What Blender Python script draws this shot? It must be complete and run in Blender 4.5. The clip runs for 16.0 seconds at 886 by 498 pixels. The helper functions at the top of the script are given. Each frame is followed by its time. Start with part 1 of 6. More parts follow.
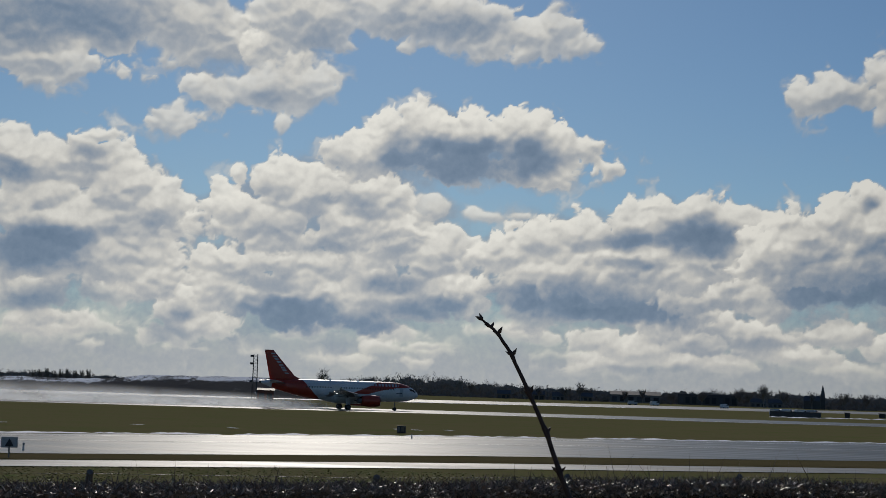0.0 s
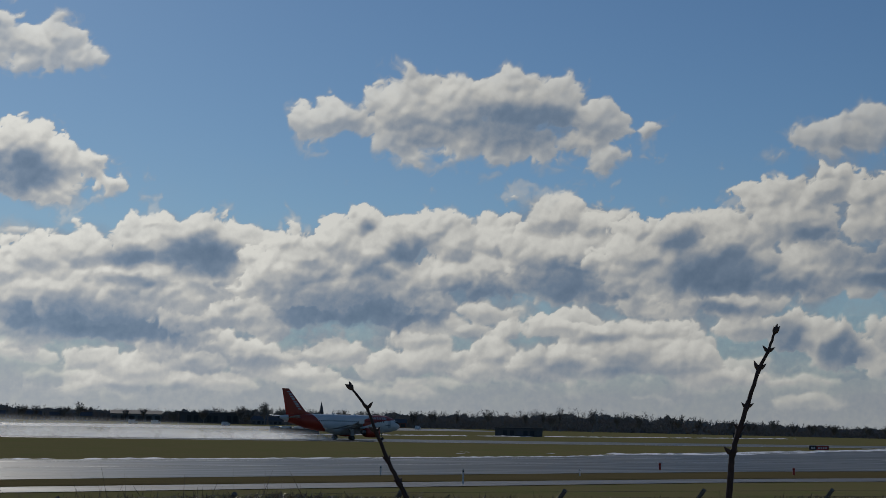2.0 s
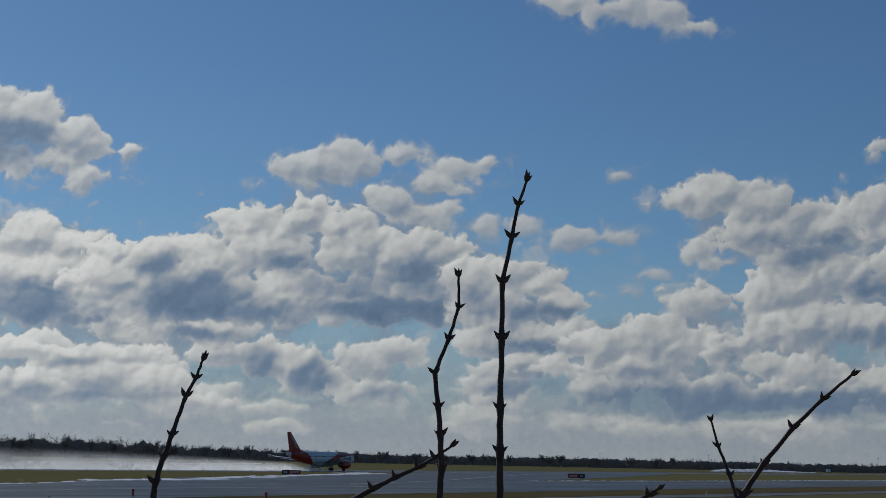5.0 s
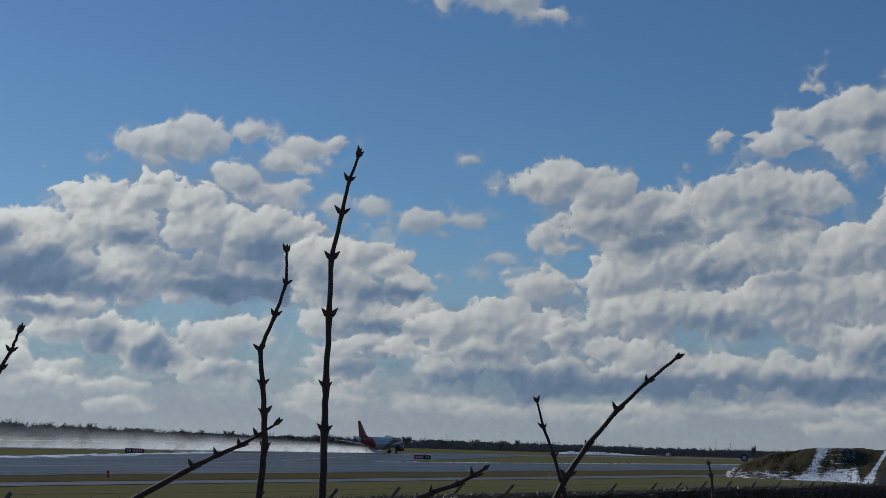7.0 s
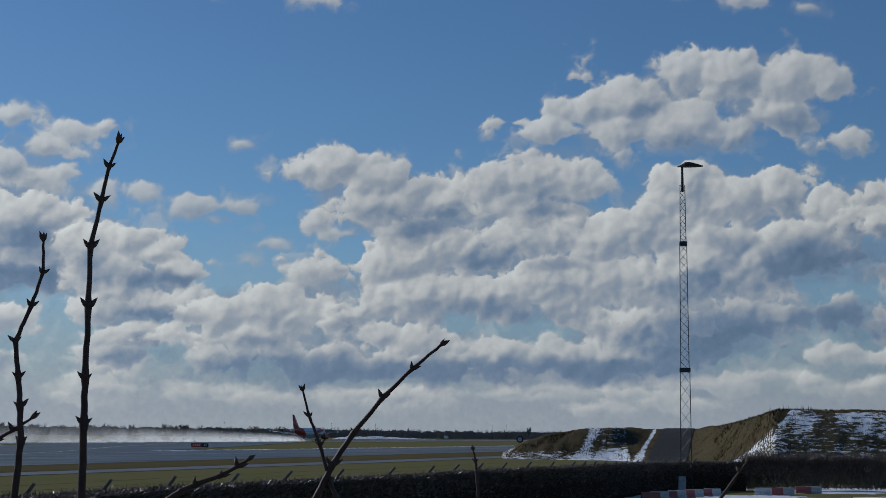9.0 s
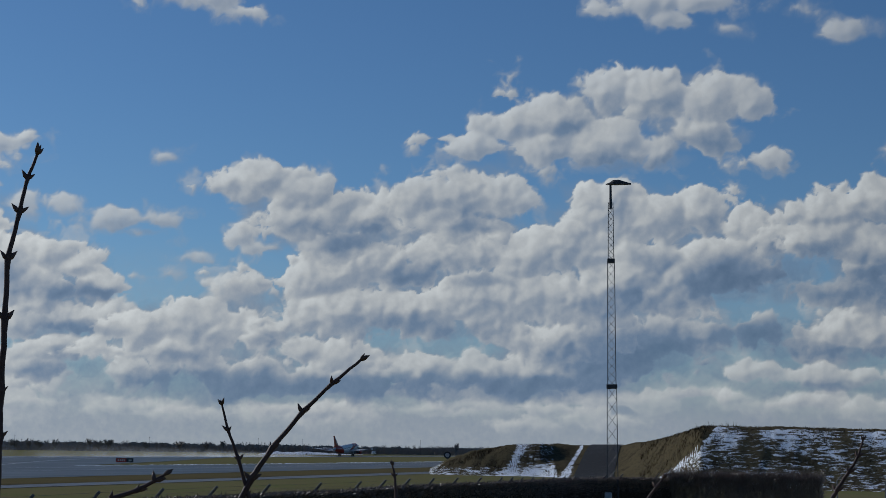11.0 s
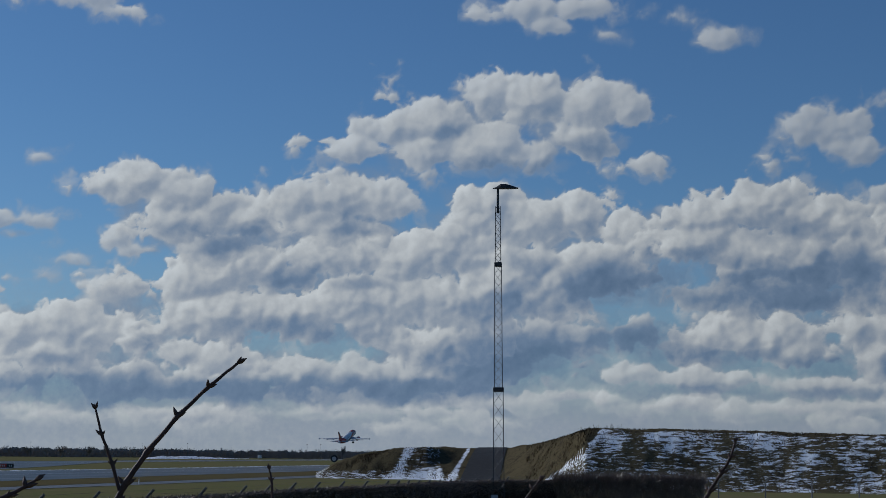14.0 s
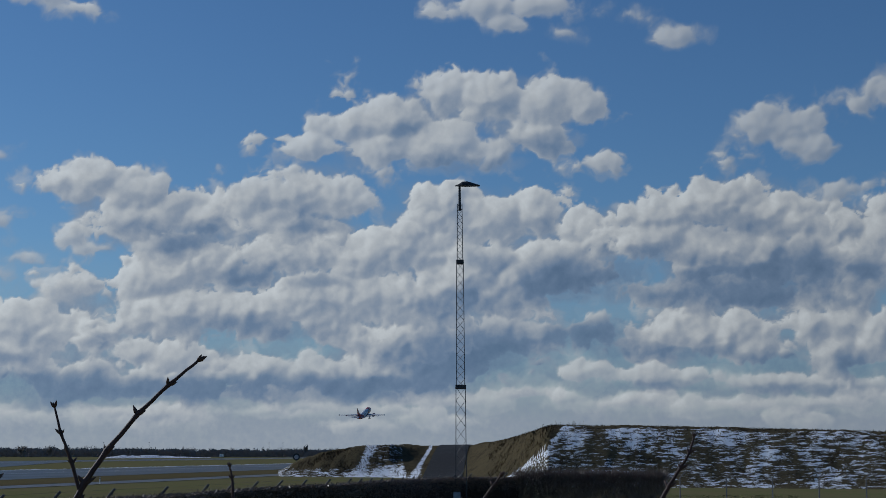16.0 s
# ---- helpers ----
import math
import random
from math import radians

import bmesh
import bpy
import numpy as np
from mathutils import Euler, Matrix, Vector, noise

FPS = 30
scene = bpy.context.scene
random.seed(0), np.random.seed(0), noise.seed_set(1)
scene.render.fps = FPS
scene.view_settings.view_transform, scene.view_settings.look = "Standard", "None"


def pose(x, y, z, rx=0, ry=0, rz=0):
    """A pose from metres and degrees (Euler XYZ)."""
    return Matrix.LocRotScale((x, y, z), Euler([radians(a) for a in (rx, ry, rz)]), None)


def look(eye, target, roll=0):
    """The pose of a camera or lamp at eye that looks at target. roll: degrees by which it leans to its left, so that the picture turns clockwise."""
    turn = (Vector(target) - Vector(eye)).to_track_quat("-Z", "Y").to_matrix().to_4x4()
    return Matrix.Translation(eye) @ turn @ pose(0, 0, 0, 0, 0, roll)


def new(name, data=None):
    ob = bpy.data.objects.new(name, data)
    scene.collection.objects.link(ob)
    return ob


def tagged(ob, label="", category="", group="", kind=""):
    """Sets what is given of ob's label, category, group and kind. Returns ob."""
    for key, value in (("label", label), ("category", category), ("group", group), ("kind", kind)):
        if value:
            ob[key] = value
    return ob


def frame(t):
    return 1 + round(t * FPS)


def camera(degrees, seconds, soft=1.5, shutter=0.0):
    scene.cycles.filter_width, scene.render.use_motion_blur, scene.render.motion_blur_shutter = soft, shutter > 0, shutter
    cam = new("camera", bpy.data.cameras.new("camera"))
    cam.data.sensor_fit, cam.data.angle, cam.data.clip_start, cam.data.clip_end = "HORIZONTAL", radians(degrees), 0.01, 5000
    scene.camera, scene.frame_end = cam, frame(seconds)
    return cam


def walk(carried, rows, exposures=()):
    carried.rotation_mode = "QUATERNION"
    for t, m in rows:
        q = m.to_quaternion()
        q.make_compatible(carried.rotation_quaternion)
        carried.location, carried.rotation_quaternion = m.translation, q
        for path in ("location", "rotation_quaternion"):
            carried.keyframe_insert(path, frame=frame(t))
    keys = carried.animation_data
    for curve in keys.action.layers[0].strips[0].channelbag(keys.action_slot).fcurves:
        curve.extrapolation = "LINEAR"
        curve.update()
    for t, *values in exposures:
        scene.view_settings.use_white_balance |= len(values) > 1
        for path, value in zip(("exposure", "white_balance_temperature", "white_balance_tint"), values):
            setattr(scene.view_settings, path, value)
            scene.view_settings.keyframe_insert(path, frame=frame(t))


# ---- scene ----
# ------------------------------------------------------------------ camera
cam = camera(31.87, 16.0, soft=0.65)


def stand(x, y, z, heading, tilt, roll):
    """A camera pose from a heading clockwise from +y, an upward tilt and a roll, in degrees."""
    a, e = radians(heading), radians(tilt)
    way = Vector((math.sin(a) * math.cos(e), math.cos(a) * math.cos(e), math.sin(e)))
    return look((x, y, z), Vector((x, y, z)) + way, roll)


walk(cam, [(t, stand(*p)) for t, *p in (
    (0.0, -0.239, 0.002, 4.888, 0.000, 5.158, 1.959),
    (0.5, -0.237, 0.049, 4.885, 4.749, 5.344, 2.056),
    (1.0, -0.223, 0.042, 4.887, 9.479, 5.574, 1.931),
    (1.5, -0.203, 0.017, 4.895, 13.705, 6.097, 1.659),
    (2.0, -0.157, 0.045, 4.897, 18.189, 6.341, 1.303),
    (2.5, -0.133, 0.040, 4.900, 20.720, 6.463, 1.147),
    (3.0, -0.110, 0.052, 4.900, 24.441, 6.636, 0.993),
    (3.5, -0.090, 0.049, 4.902, 27.374, 6.859, 1.072),
    (4.0, -0.077, 0.037, 4.900, 29.597, 7.170, 1.283),
    (4.5, -0.077, 0.041, 4.901, 33.139, 7.434, 1.178),
    (5.0, -0.082, 0.049, 4.902, 37.229, 7.653, 1.112),
    (5.2, -0.078, 0.049, 4.902, 37.757, 7.654, 1.312),
    (7.3, -0.040, 0.051, 4.900, 44.332, 7.001, 1.502),
    (7.5, -0.037, 0.051, 4.899, 45.474, 6.956, 1.326),
    (8.0, -0.028, 0.053, 4.900, 47.627, 6.729, 0.955),
    (8.5, -0.025, 0.049, 4.902, 49.557, 6.670, 0.688),
    (9.0, -0.026, 0.045, 4.905, 51.014, 6.716, 0.569),
    (9.2, -0.025, 0.044, 4.905, 51.730, 6.771, 0.585),
    (11.3, -0.024, 0.031, 4.904, 54.117, 7.407, 0.773),
    (11.5, -0.024, 0.030, 4.904, 54.567, 7.475, 0.795),
    (12.0, -0.020, 0.031, 4.904, 55.416, 7.535, 0.784),
    (12.5, -0.020, 0.030, 4.905, 56.064, 7.518, 0.743),
    (13.0, -0.012, 0.032, 4.905, 56.708, 7.499, 0.663),
    (13.5, -0.017, 0.025, 4.904, 57.293, 7.466, 0.578),
    (14.0, -0.015, 0.025, 4.904, 57.810, 7.480, 0.460),
    (14.5, -0.019, 0.023, 4.903, 58.102, 7.482, 0.391),
    (15.0, -0.018, 0.020, 4.903, 58.567, 7.507, 0.278),
    (15.5, -0.012, 0.026, 4.902, 58.938, 7.436, 0.218),
    (16.0, -0.017, 0.021, 4.903, 59.228, 7.397, 0.123),
)], exposures=((0.0, -0.25, 6600, 10), (1.5, -0.34, 6500, 10), (3.5, -0.16, 6350, 10), (5.0, -0.16, 6150, 9), (9.0, 0.02, 5950, 9), (16.0, 0.0, 5750, 9)))

# ------------------------------------------------------------------ world and sun
SUN_AZ, SUN_EL = -5.0, 28.0
world = bpy.data.worlds.new("sky")
scene.world = world
world.use_nodes = True
wt = world.node_tree
sky = wt.nodes.new("ShaderNodeTexSky")
sky.sky_type = "NISHITA"
sky.sun_disc = False
sky.sun_elevation = radians(SUN_EL)
sky.sun_rotation = radians(SUN_AZ)
sky.air_density, sky.dust_density, sky.ozone_density = 1.0, 0.2, 1.5
cool = wt.nodes.new("ShaderNodeMix")
cool.data_type, cool.blend_type = "RGBA", "MULTIPLY"
cool.inputs[0].default_value = 1.0
cool.inputs[7].default_value = (0.66, 0.90, 1.15, 1)
wt.links.new(sky.outputs[0], cool.inputs[6])
wt.links.new(cool.outputs[2], wt.nodes["Background"].inputs[0])
wt.nodes["Background"].inputs[1].default_value = 0.05

sun_data = bpy.data.lights.new("sun", "SUN")
sun_data.energy, sun_data.angle, sun_data.color = 2.1, radians(1.0), (1.0, 0.94, 0.85)
sun = new("sun", sun_data)
sa, se = radians(SUN_AZ), radians(SUN_EL)
sun.matrix_world = look((math.sin(sa) * math.cos(se) * 900, math.cos(sa) * math.cos(se) * 900, math.sin(se) * 900), (0, 0, 0))

# ------------------------------------------------------------------ materials
def material(name, base, rough=0.8, metal=0.0, second=None, scale=1.0, amount=0.5, bump=0.0, fine=8.0, spec=0.5, coords="Object"):
    """A principled material whose colour wanders between base and second at two scales, with a fine relief."""
    m = bpy.data.materials.new(name)
    m.use_nodes = True
    nt = m.node_tree
    b = nt.nodes["Principled BSDF"]
    b.inputs["Roughness"].default_value = rough
    b.inputs["Metallic"].default_value = metal
    b.inputs["Specular IOR Level"].default_value = spec
    second = second or tuple(c * 0.7 for c in base)
    tc = nt.nodes.new("ShaderNodeTexCoord")
    n1, n2 = nt.nodes.new("ShaderNodeTexNoise"), nt.nodes.new("ShaderNodeTexNoise")
    n1.inputs["Scale"].default_value, n2.inputs["Scale"].default_value = scale, scale * fine
    n1.inputs["Detail"].default_value, n2.inputs["Detail"].default_value = 5, 6
    add = nt.nodes.new("ShaderNodeMath")
    add.operation = "MULTIPLY_ADD"
    add.inputs[1].default_value = 0.6
    mix = nt.nodes.new("ShaderNodeMix")
    mix.data_type = "RGBA"
    mix.inputs[6].default_value, mix.inputs[7].default_value = (*base, 1), (*second, 1)
    rng = nt.nodes.new("ShaderNodeMapRange")
    rng.inputs[1].default_value, rng.inputs[2].default_value = 0.55, 1.05
    rng.inputs[4].default_value = amount * 2
    for n in (n1, n2):
        nt.links.new(tc.outputs[coords], n.inputs["Vector"])
    nt.links.new(n1.outputs[0], add.inputs[0])
    nt.links.new(n2.outputs[0], add.inputs[2])
    nt.links.new(add.outputs[0], rng.inputs[0])
    nt.links.new(rng.outputs[0], mix.inputs[0])
    nt.links.new(mix.outputs[2], b.inputs["Base Color"])
    if bump:
        bp = nt.nodes.new("ShaderNodeBump")
        bp.inputs["Strength"].default_value = bump
        nt.links.new(n2.outputs[0], bp.inputs["Height"])
        nt.links.new(bp.outputs[0], b.inputs["Normal"])
    return m


def wet(m, low, high, scale, stretch=(1, 1, 1)):
    """Puddles: the roughness wanders between low and high."""
    nt = m.node_tree
    b = nt.nodes["Principled BSDF"]
    tc, mp, n = nt.nodes.new("ShaderNodeTexCoord"), nt.nodes.new("ShaderNodeMapping"), nt.nodes.new("ShaderNodeTexNoise")
    mp.inputs["Scale"].default_value = stretch
    mp.inputs["Rotation"].default_value = (0, 0, radians(-22))
    n.inputs["Scale"].default_value, n.inputs["Detail"].default_value = scale, 6
    rng = nt.nodes.new("ShaderNodeMapRange")
    rng.inputs[1].default_value, rng.inputs[2].default_value = 0.35, 0.65
    rng.inputs[3].default_value, rng.inputs[4].default_value = low, high
    nt.links.new(tc.outputs["Object"], mp.inputs["Vector"])
    nt.links.new(mp.outputs[0], n.inputs["Vector"])
    nt.links.new(n.outputs[0], rng.inputs[0])
    nt.links.new(rng.outputs[0], b.inputs["Roughness"])
    return m


GRASS = material("winter_grass", (0.125, 0.152, 0.052), 0.95, second=(0.172, 0.15, 0.074), scale=0.11, fine=15, amount=0.9, bump=0.35, spec=0.0)
VERGE = material("dry_verge", (0.145, 0.115, 0.062), 0.95, second=(0.12, 0.1, 0.05), scale=0.2, fine=14, amount=0.8, spec=0.0)
TARMAC = wet(material("wet_tarmac", (0.065, 0.065, 0.066), 0.3, second=(0.04, 0.041, 0.043), scale=0.05, fine=9, amount=0.8, spec=0.07), 0.32, 0.46, 0.11, (0.16, 2.6, 1))
CONCRETE = wet(material("damp_concrete", (0.16, 0.155, 0.15), 0.5, second=(0.09, 0.09, 0.09), scale=0.08, fine=12, spec=0.16), 0.42, 0.6, 0.14, (0.3, 2, 1))
SNOW = material("old_snow", (0.82, 0.84, 0.88), 0.75, second=(0.6, 0.62, 0.66), scale=0.6, fine=9, bump=0.3)
PAINT = material("road_paint", (0.75, 0.75, 0.72), 0.5, second=(0.4, 0.4, 0.38), scale=0.4)
RAMP = material("dry_asphalt", (0.05, 0.05, 0.051), 0.9, second=(0.034, 0.034, 0.035), scale=0.15, fine=12, amount=0.8, spec=0.08)
BARK = material("dark_bark", (0.042, 0.021, 0.018), 0.6, second=(0.088, 0.047, 0.04), scale=9, fine=8, bump=0.4, spec=0.3)
BUD = material("winter_bud", (0.06, 0.03, 0.022), 0.6, second=(0.11, 0.05, 0.03), scale=40)
HEDGE = material("hedge_twigs", (0.07, 0.047, 0.036), 0.38, second=(0.21, 0.145, 0.105), scale=2, fine=10, spec=0.45)
# near-black: the shade inside the hedge put into the core's colour
HEDGE_SHADE = material("hedge_inner_shade", (0.018, 0.014, 0.011), 1.0, second=(0.045, 0.032, 0.024), scale=5, fine=8, spec=0.0)
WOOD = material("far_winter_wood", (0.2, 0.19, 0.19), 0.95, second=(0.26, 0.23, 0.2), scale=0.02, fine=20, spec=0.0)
STEEL = material("galvanised_steel", (0.2, 0.2, 0.21), 0.5, 0.7, scale=2)
DARK = material("dark_paint", (0.03, 0.03, 0.034), 0.6, scale=2)
WHITE = material("white_paint", (0.7, 0.7, 0.7), 0.35, second=(0.58, 0.58, 0.58), scale=0.5)
RED = material("red_plastic", (0.5, 0.05, 0.035), 0.5, second=(0.36, 0.04, 0.03), scale=1.5)
ORANGE = material("orange_paint", (0.38, 0.04, 0.018), 0.35, second=(0.33, 0.034, 0.016), scale=0.4)
RUBBER = material("tyre_rubber", (0.02, 0.02, 0.02), 0.8, scale=3)
GLASS = material("dark_glass", (0.015, 0.017, 0.02), 0.08, scale=1)
ALU = material("bare_aluminium", (0.6, 0.6, 0.62), 0.3, 0.9, scale=1)
PALE_SIGN = material("pale_sign_sheet", (0.42, 0.42, 0.43), 0.5, second=(0.3, 0.3, 0.31), scale=1.5)
GREY = material("light_grey_paint", (0.5, 0.51, 0.53), 0.4, scale=0.6)
BRICK = material("red_brick", (0.22, 0.085, 0.06), 0.9, second=(0.15, 0.06, 0.045), scale=0.8)
SLATE = material("grey_roof", (0.09, 0.09, 0.1), 0.7, scale=0.5)

STEEL_DARK = material("dark_mast_steel", (0.07, 0.072, 0.078), 0.55, 0.5, scale=2)
WHITE_PLASTIC = material("white_plastic", (0.6, 0.59, 0.57), 0.6, second=(0.4, 0.38, 0.36), scale=2)
RED_PLASTIC = material("faded_red_plastic", (0.4, 0.085, 0.07), 0.6, second=(0.3, 0.12, 0.1), scale=2)
LEAF = material("withered_leaf", (0.26, 0.165, 0.115), 0.45, second=(0.4, 0.28, 0.2), scale=6)
POST = material("weathered_post", (0.19, 0.18, 0.165), 0.8, second=(0.11, 0.1, 0.09), scale=4, spec=0.1)
TAN = material("tan_render", (0.18, 0.15, 0.11), 0.9, second=(0.13, 0.1, 0.08), scale=0.6)
PALE = material("pale_cladding", (0.18, 0.18, 0.18), 0.8, second=(0.13, 0.13, 0.13), scale=0.3)
DARKWALL = material("dark_cladding", (0.06, 0.058, 0.06), 0.8, second=(0.1, 0.095, 0.09), scale=0.5)


def straw(name, stops):
    """Loose blades or sprigs, each of its own shade."""
    m = bpy.data.materials.new(name)
    m.use_nodes = True
    nt = m.node_tree
    b = nt.nodes["Principled BSDF"]
    b.inputs["Roughness"].default_value, b.inputs["Specular IOR Level"].default_value = 0.9, 0.05
    g, ramp = nt.nodes.new("ShaderNodeNewGeometry"), nt.nodes.new("ShaderNodeValToRGB")
    r = ramp.color_ramp
    r.elements[0].color, r.elements[1].color = (*stops[0], 1), (*stops[-1], 1)
    for i, c in enumerate(stops[1:-1]):
        r.elements.new((i + 1) / (len(stops) - 1)).color = (*c, 1)
    nt.links.new(g.outputs["Random Per Island"], ramp.inputs[0])
    nt.links.new(ramp.outputs[0], b.inputs["Base Color"])
    return m


BLADES = straw("mixed_grass_blades", ((0.09, 0.11, 0.03), (0.16, 0.185, 0.055), (0.23, 0.2, 0.085), (0.32, 0.24, 0.13)))
SPRIGS = straw("brown_scrub_sprigs", ((0.03, 0.021, 0.014), (0.075, 0.052, 0.032), (0.14, 0.1, 0.06)))


# ------------------------------------------------------------------ small builders
def smooth(a, b, x):
    t = min(1.0, max(0.0, (x - a) / (b - a)))
    return t * t * (3 - 2 * t)


def lerp(x, table):
    return float(np.interp(x, [p[0] for p in table], [p[1] for p in table]))


def polar(heading, r):
    return r * math.sin(radians(heading)), r * math.cos(radians(heading))


def link(name, bm, mat, parent=None, label="", shade=False):
    me = bpy.data.meshes.new(name)
    bm.to_mesh(me)
    bm.free()
    for m in mat if isinstance(mat, (list, tuple)) else [mat]:
        me.materials.append(m)
    if shade:
        me.polygons.foreach_set("use_smooth", [True] * len(me.polygons))
    ob = new(name, me)
    ob.parent = parent
    if label:
        tagged(ob, label)
    return ob


def part(name, bm, mat, parent, label="", shade=False):
    return link(name, bm, mat, parent, label, shade)


def from_lists(name, verts, faces, mat, parent=None, shade=False):
    me = bpy.data.meshes.new(name)
    me.from_pydata(verts, [], faces)
    me.materials.append(mat)
    if shade:
        me.polygons.foreach_set("use_smooth", [True] * len(me.polygons))
    ob = new(name, me)
    ob.parent = parent
    return ob


def box(bm, x, y, z, sx, sy, sz, bevel=0.0, m=None):
    """A box with its centre at x, y and its underside at z."""
    mat = Matrix.Translation((x, y, z + sz / 2)) @ Matrix.Diagonal((sx, sy, sz, 1))
    r = bmesh.ops.create_cube(bm, size=1, matrix=(m or Matrix()) @ mat)
    if bevel:
        es = list({e for v in r["verts"] for e in v.link_edges})
        bmesh.ops.bevel(bm, geom=es, offset=bevel, segments=1, affect="EDGES")


def tube(bm, pts, radii, sides=8, caps=True):
    """A tapering tube along points."""
    pts = [Vector(p) for p in pts]
    rings = []
    for i, p in enumerate(pts):
        d = (pts[min(i + 1, len(pts) - 1)] - pts[max(i - 1, 0)]).normalized()
        a = d.orthogonal().normalized() if i == 0 else (rings_a - d * d.dot(rings_a)).normalized()
        rings_a = a
        b = d.cross(a)
        r = radii[i] if isinstance(radii, (list, tuple)) else radii
        rings.append([bm.verts.new(p + (a * math.cos(k * math.tau / sides) + b * math.sin(k * math.tau / sides)) * r) for k in range(sides)])
    for q, w in zip(rings, rings[1:]):
        for k in range(sides):
            bm.faces.new((q[k], q[(k + 1) % sides], w[(k + 1) % sides], w[k]))
    if caps:
        bm.faces.new(rings[0][::-1])
        bm.faces.new(rings[-1])


# ------------------------------------------------------------------ the lie of the land
HEDGE_R = [(-60, 15), (-13, 17.6), (-1.4, 18.2), (12.8, 22.5), (24, 25.5), (36.7, 31), (42.8, 38), (50, 48), (55.5, 66), (58.3, 88), (60, 97), (62, 100), (66, 102), (75, 105), (90, 114), (120, 140)]


def land(x, y):
    """Height of the ground: the airfield is level, the bank on which the camera stands rises from it."""
    r = math.hypot(x, y)
    heading = math.degrees(math.atan2(x, y))
    bank = 1 - smooth(2, 36, r - lerp(heading, HEDGE_R))
    if heading > 120 or heading < -60:
        bank = 1 - smooth(60, 200, r)
    return (1.9 - 0.45 * smooth(50, 100, r)) * bank + 1.3 * (1 - smooth(1.5, 10, r))


def ground():
    verts, faces = [(0, 0, land(0, 0))], []
    radii = [1, 2.5, 4, 6, 8, 10, 12, 14, 16, 18, 20, 22, 25, 28, 32, 36, 40, 46, 52, 58, 66, 75, 85, 100, 120, 145, 175, 210, 250, 300, 360, 430, 520, 620, 750, 900, 1150, 1500, 2200, 3200, 4300, 4990]
    n = 240
    for r in radii:
        for k in range(n):
            a = math.tau * k / n
            x, y = r * math.sin(a), r * math.cos(a)
            verts.append((x, y, land(x, y)))
    for k in range(n):
        faces.append((0, 1 + k, 1 + (k + 1) % n))
    for i in range(len(radii) - 1):
        for k in range(n):
            a, b = 1 + i * n + k, 1 + i * n + (k + 1) % n
            faces.append((a, a + n, b + n, b))
    ob = from_lists("ground", verts, [f[::-1] for f in faces], GRASS, shade=True)
    tagged(ob, "flat winter airfield grass, olive and brown, patchy", "ground", kind="structure")


def strip(name, near, far, mat, lift, label, category, step=12.0):
    """A strip of paving between two edges, each a list of (x, y)."""
    x0, x1 = max(near[0][0], far[0][0]), min(near[-1][0], far[-1][0])
    n = max(4, int((x1 - x0) / step))
    verts, faces = [], []
    for i in range(n + 1):
        f = i / n
        for edge, xa, xb in ((near, near[0][0], near[-1][0]), (far, far[0][0], far[-1][0])):
            x = xa + (xb - xa) * f
            y = lerp(x, edge)
            verts.append((x, y, land(x, y) + lift))
        if i:
            k = 2 * i
            faces.append((k - 2, k, k + 1, k - 1))
    ob = from_lists(name, verts, faces, mat)
    return tagged(ob, label, category, kind="structure")


# ------------------------------------------------------------------ sky backdrop with drifting clouds
HEAPS = []


def heap(soft, lobes, shades):
    """One cumulus heap, far ones first: how frayed it is, its lobes (heading, height, half width, half height in degrees) and its thick grey parts."""
    HEAPS.append((soft, lobes, shades))


heap(0.25, [(4.9, 1, 0.81, 0.37), (6.4, 1.2, 1.02, 0.41), (8.2, 1.3, 1.22, 0.41), (10.2, 1.2, 1.22, 0.37)],
     [(7.2, 1, 2.03, 0.16, 0.35)])
heap(0.3, [(-3.8, 1, 0.81, 0.28), (-1.3, 1, 0.81, 0.24), (-5, 0.9, 0.61, 0.2), (-2.6, 1.5, 0.81, 0.24)],
     [])
heap(0.5, [(44, 1.2, 2.44, 0.24), (49.3, 1.3, 3.05, 0.28), (53.4, 1.4, 2.85, 0.24), (57.5, 1.5, 2.44, 0.28), (60.8, 1.8, 2.03, 0.37), (62.9, 2.1, 0.91, 0.24), (64.6, 2, 0.81, 0.28), (66.8, 1.8, 2.44, 0.37), (69.8, 1.6, 2.64, 0.37), (73.4, 1.7, 2.03, 0.41)],
     [])
heap(0.25, [(11.1, 1.9, 1.22, 0.47), (8.8, 2, 1.22, 0.57), (6.7, 1.6, 1.22, 0.47), (5.3, 1.9, 1.02, 0.47), (12.5, 1.6, 1.22, 0.37)],
     [(9.5, 1.6, 1.83, 0.2, 0.35)])
heap(0.15, [(-10, 2.6, 0.91, 0.71), (-9.4, 1.9, 1.42, 0.61), (-10.4, 1.5, 0.81, 0.33)],
     [(-10.5, 1.9, 0.81, 0.41, 0.6), (-10, 2.6, 0.51, 0.37, 0.4)])
heap(0.15, [(19.9, 2.5, 1.22, 0.77), (21.4, 2, 1.42, 0.57), (22.8, 2.4, 1.22, 0.61), (20.5, 3.2, 0.81, 0.45), (19.1, 1.9, 0.81, 0.45)],
     [(21.4, 1.8, 1.63, 0.28, 0.4)])
heap(0.2, [(15.8, 2, 1.02, 0.57), (17.6, 2.3, 1.22, 0.61), (17, 2.9, 1.02, 0.41)],
     [(17.4, 1.7, 1.22, 0.2, 0.3)])
heap(0.3, [(30, 1.7, 0.71, 0.22), (31.7, 1.8, 0.61, 0.2), (35, 2, 0.45, 0.16)],
     [])
